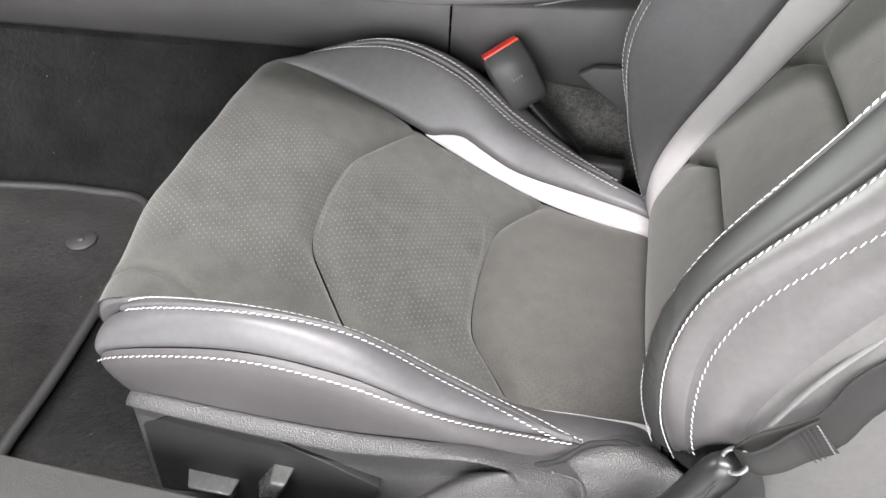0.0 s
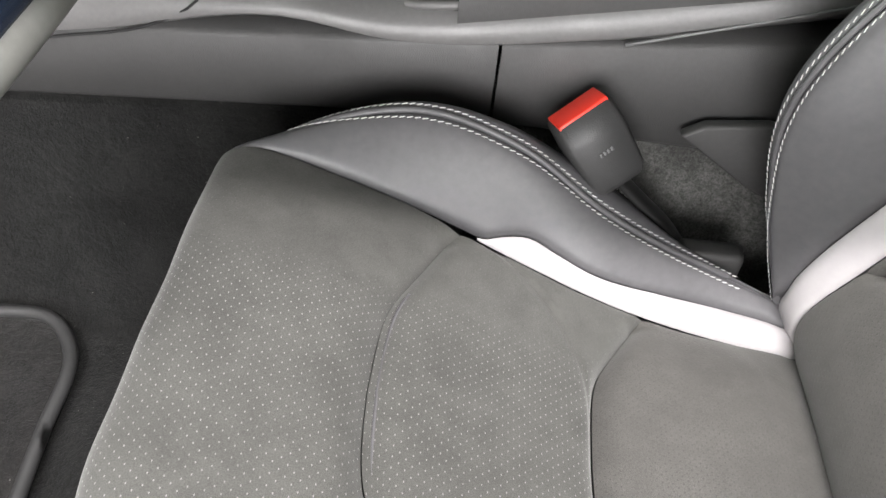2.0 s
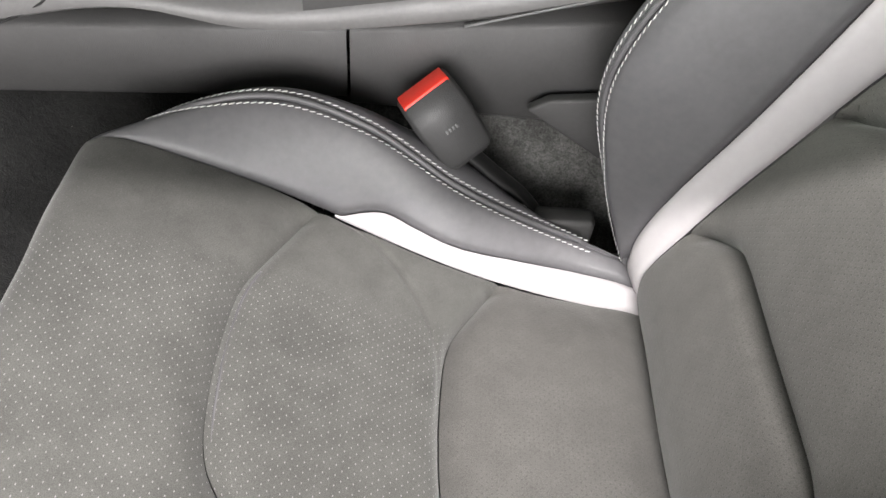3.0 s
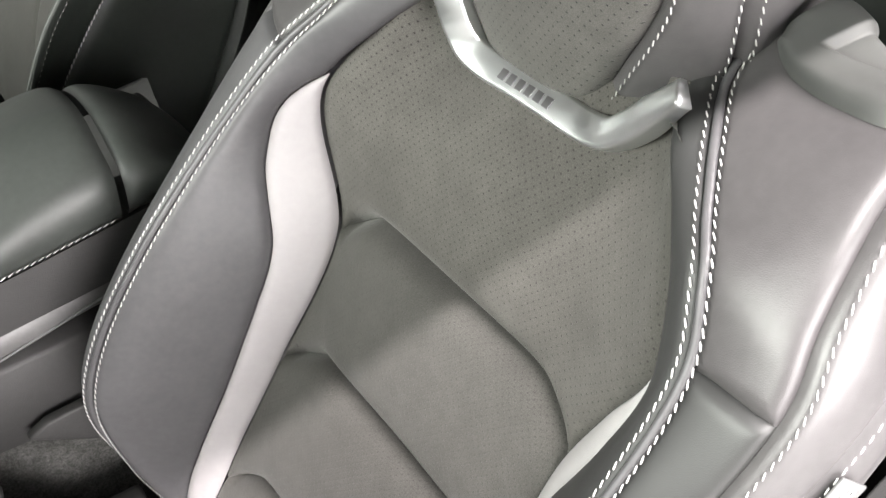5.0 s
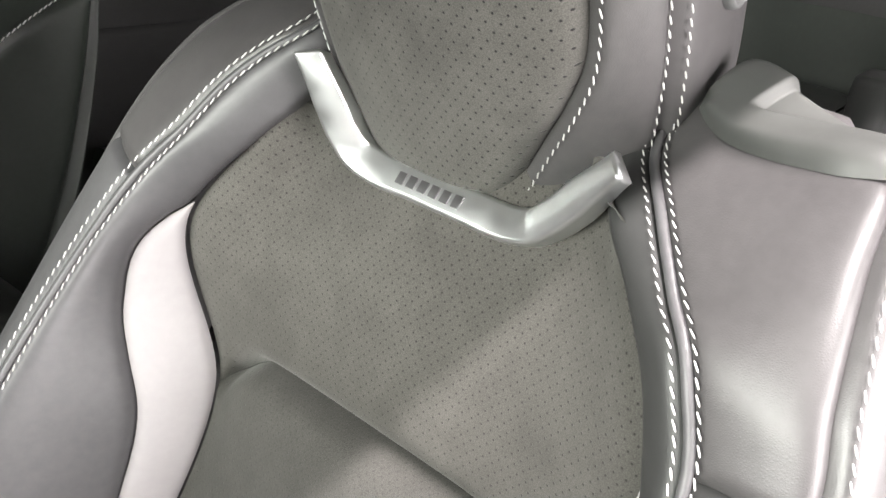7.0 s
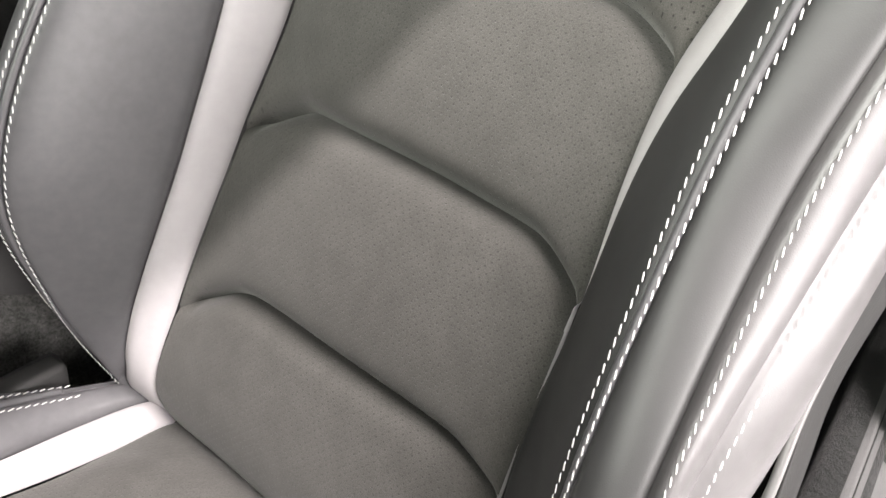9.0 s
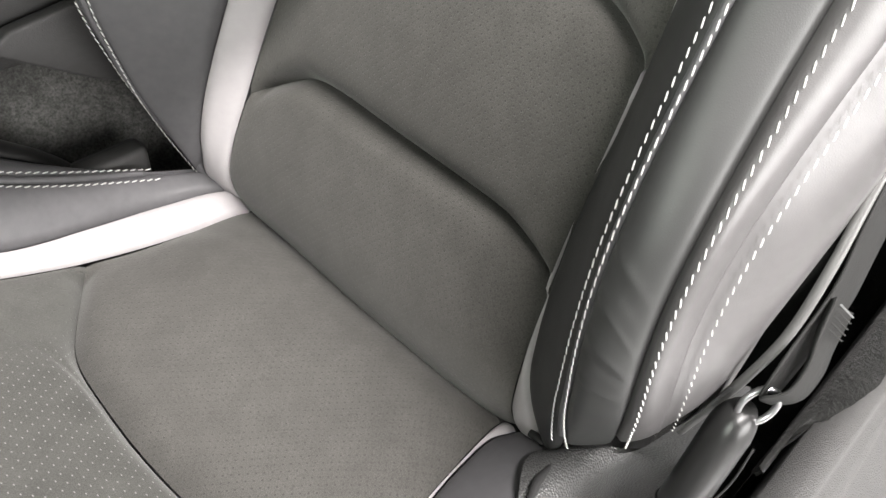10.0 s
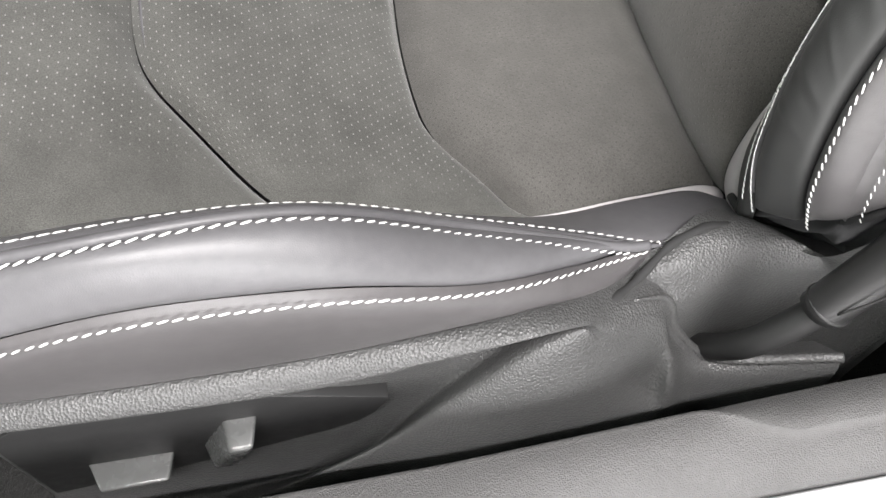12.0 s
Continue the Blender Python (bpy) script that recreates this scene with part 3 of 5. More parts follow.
def nose(p):
    """The front edge falls back a little on the outboard side."""
    dx = 0.006 * ease((-0.06 - p[..., 1]) / 0.12) * ease((p[..., 1] + 0.245) / 0.04) * ease((-0.14 - p[..., 0]) / 0.10)
    dz = 0.003 * ease((-0.06 - p[..., 1]) / 0.1) * ease((p[..., 0] - 0.03) / 0.12) * ease((p[..., 1] + 0.222) / 0.05)
    return np.stack([dx, np.zeros_like(dx), dz], -1)


CUSHION = two_sided(cushion_columns(True), nose, cushion_columns(False))
BACK = two_sided(back_columns(True), lambda p: np.stack([np.zeros(p.shape[:-1]), 0.012 * np.clip((p[..., 2] - 0.4) / 0.45, 0, 1.2), np.zeros(p.shape[:-1])], -1), back_columns(False))


cushion_shift = hermite([(0, 0), (2, 0), (3.0, 0.68), (5.0, 0.82), (7, 0.12), (8, 0)])
cushion_shift_out = hermite([(0, 0), (2, 0.1), (3.0, 1.34), (4, 1.2), (5.0, 1.0), (7, 0.15), (8, 0)])
back_shift_in = hermite([(0, 0), (1, 0.12), (2.17, 0.25), (3.36, 0.30), (4.3, 0.26), (5.5, 0), (9, 0)])
back_shift = hermite([(0, 0), (1, 0.07), (2.17, 0.2), (3.36, 0.42), (4.3, 0.34), (5.5, 0), (9, 0)])


def bend(v, start, soft=0.07):
    """0 in the middle of the insert, then a straight slant with a rounded corner, 1 at its edge."""
    w = (np.abs(v) - start) / (2 - start)
    return np.clip((w + np.sqrt(w * w + soft)) / 2 - soft * 0.23, 0, 1.0)


def cushion_insert(t, v):
    return CUSHION(t + bend(v, 0.88) * np.where(np.asarray(v) > 0, cushion_shift(t)[..., 0], cushion_shift_out(t)[..., 0]), v)


def back_insert(t, v):
    return BACK(t - np.where(np.asarray(v) > 0, bend(v, 1.22, 0.035) * back_shift_in(t)[..., 0], bend(v, 1.0, 0.035) * back_shift(t)[..., 0]), v)


def line_on(surface, t0, t1, v, n=160, shift=0.0, out=1, lift=0.0):
    """Places and normals along a column, moved across the surface by shift metres."""
    t = np.linspace(t0, t1, n)
    vv = v(t) if callable(v) else np.full(n, float(v))
    e = 0.02
    p = surface(t, vv)
    du = surface(t + e, vv) - surface(t - e, vv)
    dv = surface(t, vv + e) - surface(t, vv - e)
    nn = np.cross(du, dv)
    nn /= np.linalg.norm(nn, axis=1, keepdims=True)
    step = np.linalg.norm(dv, axis=1) / (2 * e)
    q = surface(t, vv + shift / np.maximum(step, 0.012))
    return q + nn * lift, nn


def strip(surface, lo, hi):
    """A flat band between two columns."""
    def at(t, v):
        f = ((v - lo) / (hi - lo))[..., None]
        return surface(t, np.full_like(v, lo)) * (1 - f) + surface(t, np.full_like(v, hi)) * f
    return at


EAR = [(-0.300, -0.196), (-0.282, -0.186), (-0.262, -0.180), (-0.238, -0.180), (-0.212, -0.186), (-0.185, -0.197)]


def hem_at(v):
    """Station at which the outboard covers end above the recliner, by column."""
    return np.interp(-np.asarray(v), (4.0, 4.3, 4.9, 5.4, 6.0, 6.4, 7.0), (1.28, 1.32, 1.41, 1.58, 1.68, 1.80, 1.95))


def hemmed(end):
    return lambda t, v: BACK(hem_at(v) + t * (end - hem_at(v)) / end, v)


def driver_seat():
    seat = thing("driver_seat", "charcoal suede and leather bucket seat with pale stripes, white stitching", "car seat")
    # cushion
    def worn(p, a, b):
        x, y = p[..., 0], p[..., 1]
        crease = np.zeros_like(x)
        for cx, cy, r, k in ((-0.12, 0.03, 0.13, 0.0024), (-0.125, 0.03, 0.142, -0.002)):
            d = np.hypot(x - cx, (y - cy) * 0.9) - r
            crease = crease + k * np.exp(-(d / 0.003) ** 2) * ease((y + 0.02) / 0.05) * ease((x - cx) / 0.06)
        z = p[..., 2]
        for k in range(len(EAR) - 1):
            e0, e1 = np.array(EAR[k]), np.array(EAR[k + 1])
            g = e1 - e0
            f = np.clip(((x - e0[0]) * g[0] + (y - e0[1]) * g[1]) / (g @ g), 0, 1)
            d = np.hypot(x - e0[0] - f * g[0], y - e0[1] - f * g[1])
            crease = np.minimum(crease, -0.0062 * np.exp(-(d / 0.0034) ** 2) * ease((z - 0.36) / 0.02))
        return crease + 0.0012 * np.sin(x * 45 + y * 21) * np.sin(y * 38 - x * 12)
    part("cushion_front_panel", sheet(padded(CUSHION, 0, 3.0, -2, 2, 110, 170, 1, 0.015, 0.013, 0.003, (0, 1, .07, .07), cushion_insert, worn), True), SUEDE_GLINT_DOTS, seat, "perforated suede thigh panel")
    part("cushion_middle_pad", sheet(padded(CUSHION, 3.0, 5.0, -2, 2, 90, 150, 1, 0.015, 0.007, 0.008, (0.8, 1, .1, .1), cushion_insert, worn), True), SUEDE_GLINT_DOTS, seat, "perforated suede middle pad")
    part("cushion_rear_pad", sheet(padded(CUSHION, 5.0, 8, -2, 2, 60, 90, 1, 0.015, 0.008, 0.009, (0.8, 0, .1, .1), cushion_insert, worn), True), SUEDE, seat, "plain suede rear pad")
    for s in (-1, 1):
        span = (2, 3) if s > 0 else (-3, -2)
        part("cushion_stripe", sheet(padded(CUSHION, 3.85 if s > 0 else 4.6, 8, *span, 70, 12, 1, 0.0025, 0.003, 0.002, (1, 1, 1, 1), strip(CUSHION, *span))), WHITE, seat, "pale grey leather stripe")
        span = (3, 4) if s > 0 else (-4, -3)
        part("cushion_bolster", sheet(padded(CUSHION, 0, 8, *span, 110, 22, 1, 0.005, 0.0035, 0.003)), LEATHER, seat, "dark grey leather side bolster")
        span = (4, 5) if s > 0 else (-5, -4)
        part("cushion_side", sheet(padded(CUSHION, 0, 8, *span, 110, 22, 1, 0.005, 0.0035, 0.003)), LEATHER, seat, "dark grey leather cushion side")
        span = (5, 6) if s > 0 else (-6, -5)
        part("cushion_skirt", sheet(padded(CUSHION, 0, 8, *span, 110, 16, 1, 0.003, 0.004, 0.002)), LEATHER_SIDE, seat, "grey leather cushion skirt")
        for k, d in ((4, 0.0058), (4, -0.0058), (5, 0.006)):
            if s > 0:
                q, n = line_on(CUSHION, 2.05 if k == 4 else 1.6, 7.15, k, 200, d, 1, 0.0022)
            else:
                keys = [(0, -5.10), (5, -5.10), (5.8, -5.14), (6.4, -5.08), (6.75, -5.0)] if k == 5 else [(0, -4.19), (4, -4.2), (4.82, -4.25), (5.83, -4.45), (6.3, -4.72), (6.6, -4.95)] if d > 0 else [(0, -3.81), (5, -3.84), (5.94, -3.95), (6.5, -4.06), (6.8, -4.25), (6.95, -4.45)]
                run = hermite(keys)
                q, n = line_on(CUSHION, 2.05 if k == 4 else 1.6, keys[-1][0], lambda t: run(t)[:, 0], 200, 0.0, 1, 0.0024)
            part("cushion_stitching", stitches(q, n), THREAD, seat, "white thread seam")
        q, n = line_on(CUSHION, 1.9, 7.0 if s > 0 else 6.75, (lambda t: s * 4 + s * np.interp(t, (5, 5.9, 6.7), (0, 0.14, 0.5))) if s < 0 else 4, 150, 0.0, 1, -0.0004)
        part("welt", tube(q, 0.0031, 10), LEATHER, seat, "leather welt between the stitch rows")
    vv = np.linspace(-0.7, 1.0, 80)
    pipe = cushion_insert(np.full(80, 3.03), vv) + np.array([0, 0, -0.0066])
    part("seam_piping", tube(pipe, 0.0019, 8), LEATHER, seat, "thin leather piping in the thigh seam")
    def creased(p, a, b):
        h = np.zeros_like(a)
        for a0, k, w, d in ((0.47, 0.10, 0.006, 0.0007), (0.445, 0.10, 0.008, -0.0004), (0.415, 0.13, 0.005, 0.0007), (0.35, 0.10, 0.006, 0.0006), (0.325, 0.09, 0.008, -0.0004), (0.27, 0.07, 0.005, 0.0005)):
            h = h + d * np.exp(-((a - a0 + k * (1 - b) ** 1.4) / w) ** 2) * ease(b * 3 - 0.3) * ease((1 - b) * 4)
        return h * ease(-p[..., 1] / 0.05)
    # backrest
    part("back_upper_panel", sheet(padded(BACK, 4.27, 8.5, -2, 2, 110, 130, 1, 0.017, 0.0065, 0.004, (1, 0, .6, .3), back_insert), True), SUEDE_DARK_DOTS, seat, "perforated suede shoulder panel")
    part("back_middle_pad", sheet(padded(BACK, 3.32, 4.27, -2, 2, 70, 120, 1, 0.017, 0.0070, 0.011, (1, 1, .1, .1), back_insert), True), SUEDE, seat, "suede middle back pad")
    part("back_lower_pad", sheet(padded(BACK, 2.17, 3.32, -2, 2, 80, 120, 1, 0.017, 0.0070, 0.012, (1, 1, .1, .1), back_insert), True), SUEDE, seat, "suede lower back pad")
    part("back_lumbar_pad", sheet(padded(BACK, 0, 2.17, -2, 2, 90, 120, 1, 0.017, 0.0070, 0.010, (0, 1, .1, .1), back_insert), True), SUEDE, seat, "suede lumbar pad")
    for s in (-1, 1):
        span = (2, 3) if s > 0 else (-3, -2)
        part("back_stripe", sheet(padded(BACK, 0.2, 5.05, *span, 90, 14, 1, 0.0025, 0.003, 0.002, (1, 1, 1, 1), strip(BACK, *span))), WHITE, seat, "pale grey leather stripe")
        span = (3, 4) if s > 0 else (-4, -3)
        # the outboard bolster gets its shade from a darker leather colour
        part("back_bolster", sheet(padded(BACK, 0, 9, *span, 130, 26, 1, 0.005, 0.0035, 0.003)), LEATHER if s > 0 else LEATHER_SHADED, seat, "dark grey leather back bolster" if s > 0 else "leather back bolster, shade put into its colour")
        span = (4, 5) if s > 0 else (-5, -4)
        joint = 5.08 if s > 0 else 4.95
        part("back_side", sheet(padded(BACK, 0, joint, *span, 170, 40, 1, 0.005, 0.0032, 0.002, (1, 1, 1, 1), hemmed(joint) if s < 0 else None, creased)), LEATHER_SHADED if s < 0 else LEATHER, seat, "smooth leather bolster side, shade put into its colour" if s < 0 else "dark grey leather bolster side")
        part("shoulder_side", sheet(padded(BACK, joint, 9 if s > 0 else 7.55, *span, 90, 26, 1, 0.005, 0.0032, 0.002, (1, 1, 1, 1))), LEATHER_SIDE, seat, "grey leather shoulder side")
        for lo, hi in ((5, 6), (6, 7)):
            span = (lo, hi) if s > 0 else (-hi, -lo)
            seams = (1, 1, int(lo == 5) if s > 0 else 0, int(lo == 5) if s < 0 else 0)
            part("back_flank", sheet(padded(BACK, 0, 9 if s > 0 else 7.1, *span, 130, 20, 1, 0.005, 0.0035, 0.003 if lo == 5 else 0.0, seams, hemmed(7.1) if s < 0 else None)), LEATHER_FLANK, seat, "grey leather airbag flank")
        span = (7, 8) if s > 0 else (-8, -7)
        part("back_shell", sheet(padded(BACK, 0, 9 if s > 0 else 7.1, *span, 60, 8, 1, 0, 0.004, 0)), CONSOLE_TOP, seat, "pale grey back shell edge")
        for k, d in ((4, 0.0052), (4, -0.0052)) + (((5, 0.006), (6, 0.0065)) if s < 0 else ()):
            q, n = line_on(BACK, (1.34 if k == 4 else 1.5 if k == 5 else 1.75) if s < 0 else 0.75, 7.6 if k == 4 else 7.0, s * k, 240, s * d, 1, 0.0024)
            part("back_stitching", stitches(q, n, 0.0064, 0.0047, 0.00085 if k < 6 else 0.0007, 0.0006), THREAD, seat, "white thread seam")
        q, n = line_on(BACK, 1.5 if s < 0 else 0.6, 7.6, s * 4, 200, 0.0, 1, -0.0012)
        part("welt", tube(q, 0.0027, 8), LEATHER, seat, "leather welt between the stitch rows")
    rear = np.array([[(0.36 + 0.15 * f + 0.05 * math.sin(3 * f), y, 0.24 + 0.62 * f) for y in np.linspace(-0.23, 0.24, 12)] for f in np.linspace(0, 1, 14)])
    part("back_shell", sheet(rear), CONSOLE_DARK, seat, "black rear shell of the seat")
    lip = smooth_path([(0.252, -0.243, 0.340), (0.247, -0.252, 0.385), (0.246, -0.259, 0.42), (0.251, -0.264, 0.457), (0.263, -0.2625, 0.495), (0.285, -0.257, 0.535), (0.32, -0.255, 0.60), (0.37, -0.256, 0.68)], 60)
    part("shell_lip", tube(lip, 0.0027, 10, False, (1.0, 0.7)), CONSOLE_TOP, seat, "pale grey lip of the back shell")
    return seat


SEAT = driver_seat()


def head_surface():
    level = hermite([(0, 0.811, 0.396, 0.36), (0.5, 0.842, 0.387, 0.53), (1, 0.868, 0.379, 0.69), (1.5, 0.890, 0.371, 0.84), (2, 0.914, 0.362, 0.97), (3, 0.965, 0.345, 1.0), (4, 1.02, 0.342, 1.0), (5, 1.07, 0.357, 0.93), (6, 1.095, 0.39, 0.72), (7, 1.10, 0.43, 0.3)])
    full = hermite([(0, 0.56), (0.5, 0.78), (1, 0.92), (1.5, 0.97), (2, 1.0), (3, 1.0), (4, 1.0), (5, 0.93), (6, 0.72), (7, 0.3)])
    cheek = hermite([(0, 0.86, -0.022), (0.5, 0.91, -0.011), (1, 0.96, -0.002), (2, 1.0, 0.003), (3, 1.0, 0), (4, 1.0, 0), (5, 0.93, 0), (6, 0.72, 0), (7, 0.3, 0)])
    ring = [(0, 0), (0.002, 0.047), (0.012, 0.085), (0.044, 0.109), (0.10, 0.112), (0.15, 0.088), (0.165, 0.0)]

    def columns(t, inboard=True):
        z, x, k = np.moveaxis(level(t), -1, 0)
        if inboard:
            k = full(t)[..., 0]
        out = []
        for dx, s in ring:
            wide, lift = np.moveaxis(cheek(t), -1, 0)
            side = dx > 0.04
            out.append(np.stack([x + dx * np.clip(wide + 0.15, 0, 1), s * (wide if side else k), z + (lift if side else 0.0)], -1))
        return out
    return two_sided(columns, lambda p: np.broadcast_to(np.array([0, 0.009, 0]), p.shape), lambda t: columns(t, False))


HEAD = head_surface()


def headrest(seat):
    part("headrest_face", sheet(padded(HEAD, 0, 7, -2, 2, 110, 60, 1, 0.007, 0.005, 0.005), True), SUEDE_HEAD, seat, "perforated suede headrest face")
    for s in (-1, 1):
        for lo, hi in ((2, 3), (3, 6)):
            span = (lo, hi) if s > 0 else (-hi, -lo)
            part("headrest_side", sheet(padded(HEAD, 0, 7, *span, 90, 36, 1, 0.006, 0.004, 0.003)), LEATHER_FLANK, seat, "grey leather headrest side")
        for k, d in ((2, 0.0042), (3, 0.0065), (3, -0.0065)):
            q, n = line_on(HEAD, 0.05, 6.6, s * k, 200, s * d, 1, 0.002)
            part("headrest_stitching", stitches(q, n, 0.0064, 0.0047, 0.00085, 0.0006), THREAD, seat, "white thread seam")
    def turned(profile, wide, tall):
        return sheet(np.array([[(r * wide * math.cos(a), r * tall * math.sin(a), h) for r, h in profile] for a in np.linspace(0, math.tau, 49)]))
    bezel = part("grommet_ring", turned([(1.0, 0.004), (0.99, -0.002), (0.93, -0.006), (0.84, -0.0065), (0.74, -0.004), (0.66, -0.0005), (0.62, 0.003)], 0.026, 0.035), GREY_PLASTIC, seat, "round grey grommet ring on the headrest side")
    part("grommet_cap", turned([(0.60, 0.004), (0.585, -0.0015), (0.54, -0.0035), (0.45, -0.0042), (0.001, -0.0046)], 0.026, 0.035), GREY_PLASTIC, bezel)
    bezel.matrix_world = look((0.429, -0.1085, 0.965), (0.33, -1.1, 0.965)) @ Matrix.Rotation(-0.2, 4, "Z") @ Matrix.Diagonal((0.46, 0.55, 0.6, 1))


def alloy_collar(seat):
    """Satin alloy collar round the base of the headrest."""
    arm_out = [(-0.045, 0.386, 0.828), (-0.056, 0.3845, 0.832), (-0.066, 0.382, 0.841), (-0.084, 0.375, 0.862), (-0.102, 0.368, 0.884)]
    arm_in = [(0.090, 0.3665, 0.887), (0.084, 0.370, 0.874), (0.078, 0.3745, 0.858), (0.072, 0.379, 0.843), (0.064, 0.3835, 0.832), (0.052, 0.386, 0.8275)]
    pts = [(x, y, z) for y, x, z in arm_in + [(0.02, 0.387, 0.827), (-0.015, 0.387, 0.827)] + arm_out]
    path = smooth_path(pts[::-1], 90)
    tan = np.gradient(path, axis=0)
    tan /= np.linalg.norm(tan, axis=1, keepdims=True)
    fwd = np.array([-0.93, 0.0, 0.37])
    rings = []
    for i, q in enumerate(path):
        up = np.cross(tan[i], fwd)
        up /= np.linalg.norm(up)
        f = abs(i - 44.5) / 44.5
        w = 0.0098 * (1 - 0.25 * ease((f - 0.72) / 0.28))
        prof = [(-w, -0.012), (-w, 0.004), (-w * 0.93, 0.0068), (-w * 0.8, 0.0078), (-w * 0.62, 0.0078), (0.1 * w, 0.0050), (0.8 * w, 0.0022), (0.95 * w, 0.0012), (w, -0.001), (w, -0.014)]
        rings.append([q + up * b + fwd * (n if n > 0 else n * (w / 0.0098) ** 2) for b, n in prof])
    grid = np.array(rings)
    bm = sheet(grid)
    bm.verts.ensure_lookup_table()
    n = grid.shape[1]
    for first in (0, (len(grid) - 1) * n):
        bm.faces.new([bm.verts[first + k] for k in range(n)])
    bmesh.ops.recalc_face_normals(bm, faces=bm.faces)
    collar = part("alloy_collar", bm, ALLOY, seat, "satin alloy collar below the headrest")
    for k in range(6):
        y = 0.030 - k * 0.0080
        ob = part("raised_mark", box((-0.0027, -0.0036, -0.0010), (0.0027, 0.0036, 0.00015), 0.0001, 1), STEEL, collar, smooth=False)
        ob.matrix_world = Matrix(((0, 0.658, -0.754, 0.3816), (-1, 0, 0, y), (0, 0.754, 0.658, 0.8295), (0, 0, 0, 1)))


headrest(SEAT)
alloy_collar(SEAT)


def belt_guide(seat):
    """Moulded belt guide on the outboard shoulder: a raised L-shaped rim round a sunken tongue."""
    under = hermite([(0, 7.32, -4.19), (0.15, 7.07, -4.35), (0.45, 6.74, -4.59), (0.7, 6.60, -4.79), (0.9, 6.62, -5.0), (1, 6.72, -5.10)])
    over = hermite([(0, 7.40, -4.19), (0.25, 7.76, -4.34), (0.6, 7.47, -4.76), (0.85, 7.10, -5.03), (1, 6.80, -5.11)])
    s, w = np.meshgrid(np.linspace(0, 1, 130), np.linspace(0, 1, 90), indexing="ij")
    tv = under(s) + (over(s) - under(s)) * w[..., None]
    p = BACK(tv[..., 0], tv[..., 1])
    n = grid_normals(p)
    n = n * np.sign(n[..., 2:3])
    la = np.cumsum(np.linalg.norm(np.diff(p, axis=1, prepend=p[:, :1]), axis=2), axis=1)
    ls = np.cumsum(np.linalg.norm(np.diff(p, axis=0, prepend=p[:1]), axis=2), axis=0)
    rim = np.minimum(np.minimum(la, la[:, -1:] - la), np.minimum(ls, ls[-1:] - ls))
    # the tongue lies sunken beyond an L-shaped step
    right = ease((-(tv[..., 1] + 4.43) - 0.54 * (tv[..., 0] - 7.25)) / 0.035)
    above = ease((tv[..., 0] - 7.25 - 0.56 * (tv[..., 1] + 4.43)) / 0.09)
    h = 0.0095 * (1 - np.exp(-(rim / 0.0045) ** 1.3)) - 0.0062 * right * above + 0.002
    p = p + n * h[..., None]
    part("belt_guide", sheet(p), GUIDE, seat, "smooth grey plastic belt guide on the shoulder")


belt_guide(SEAT)


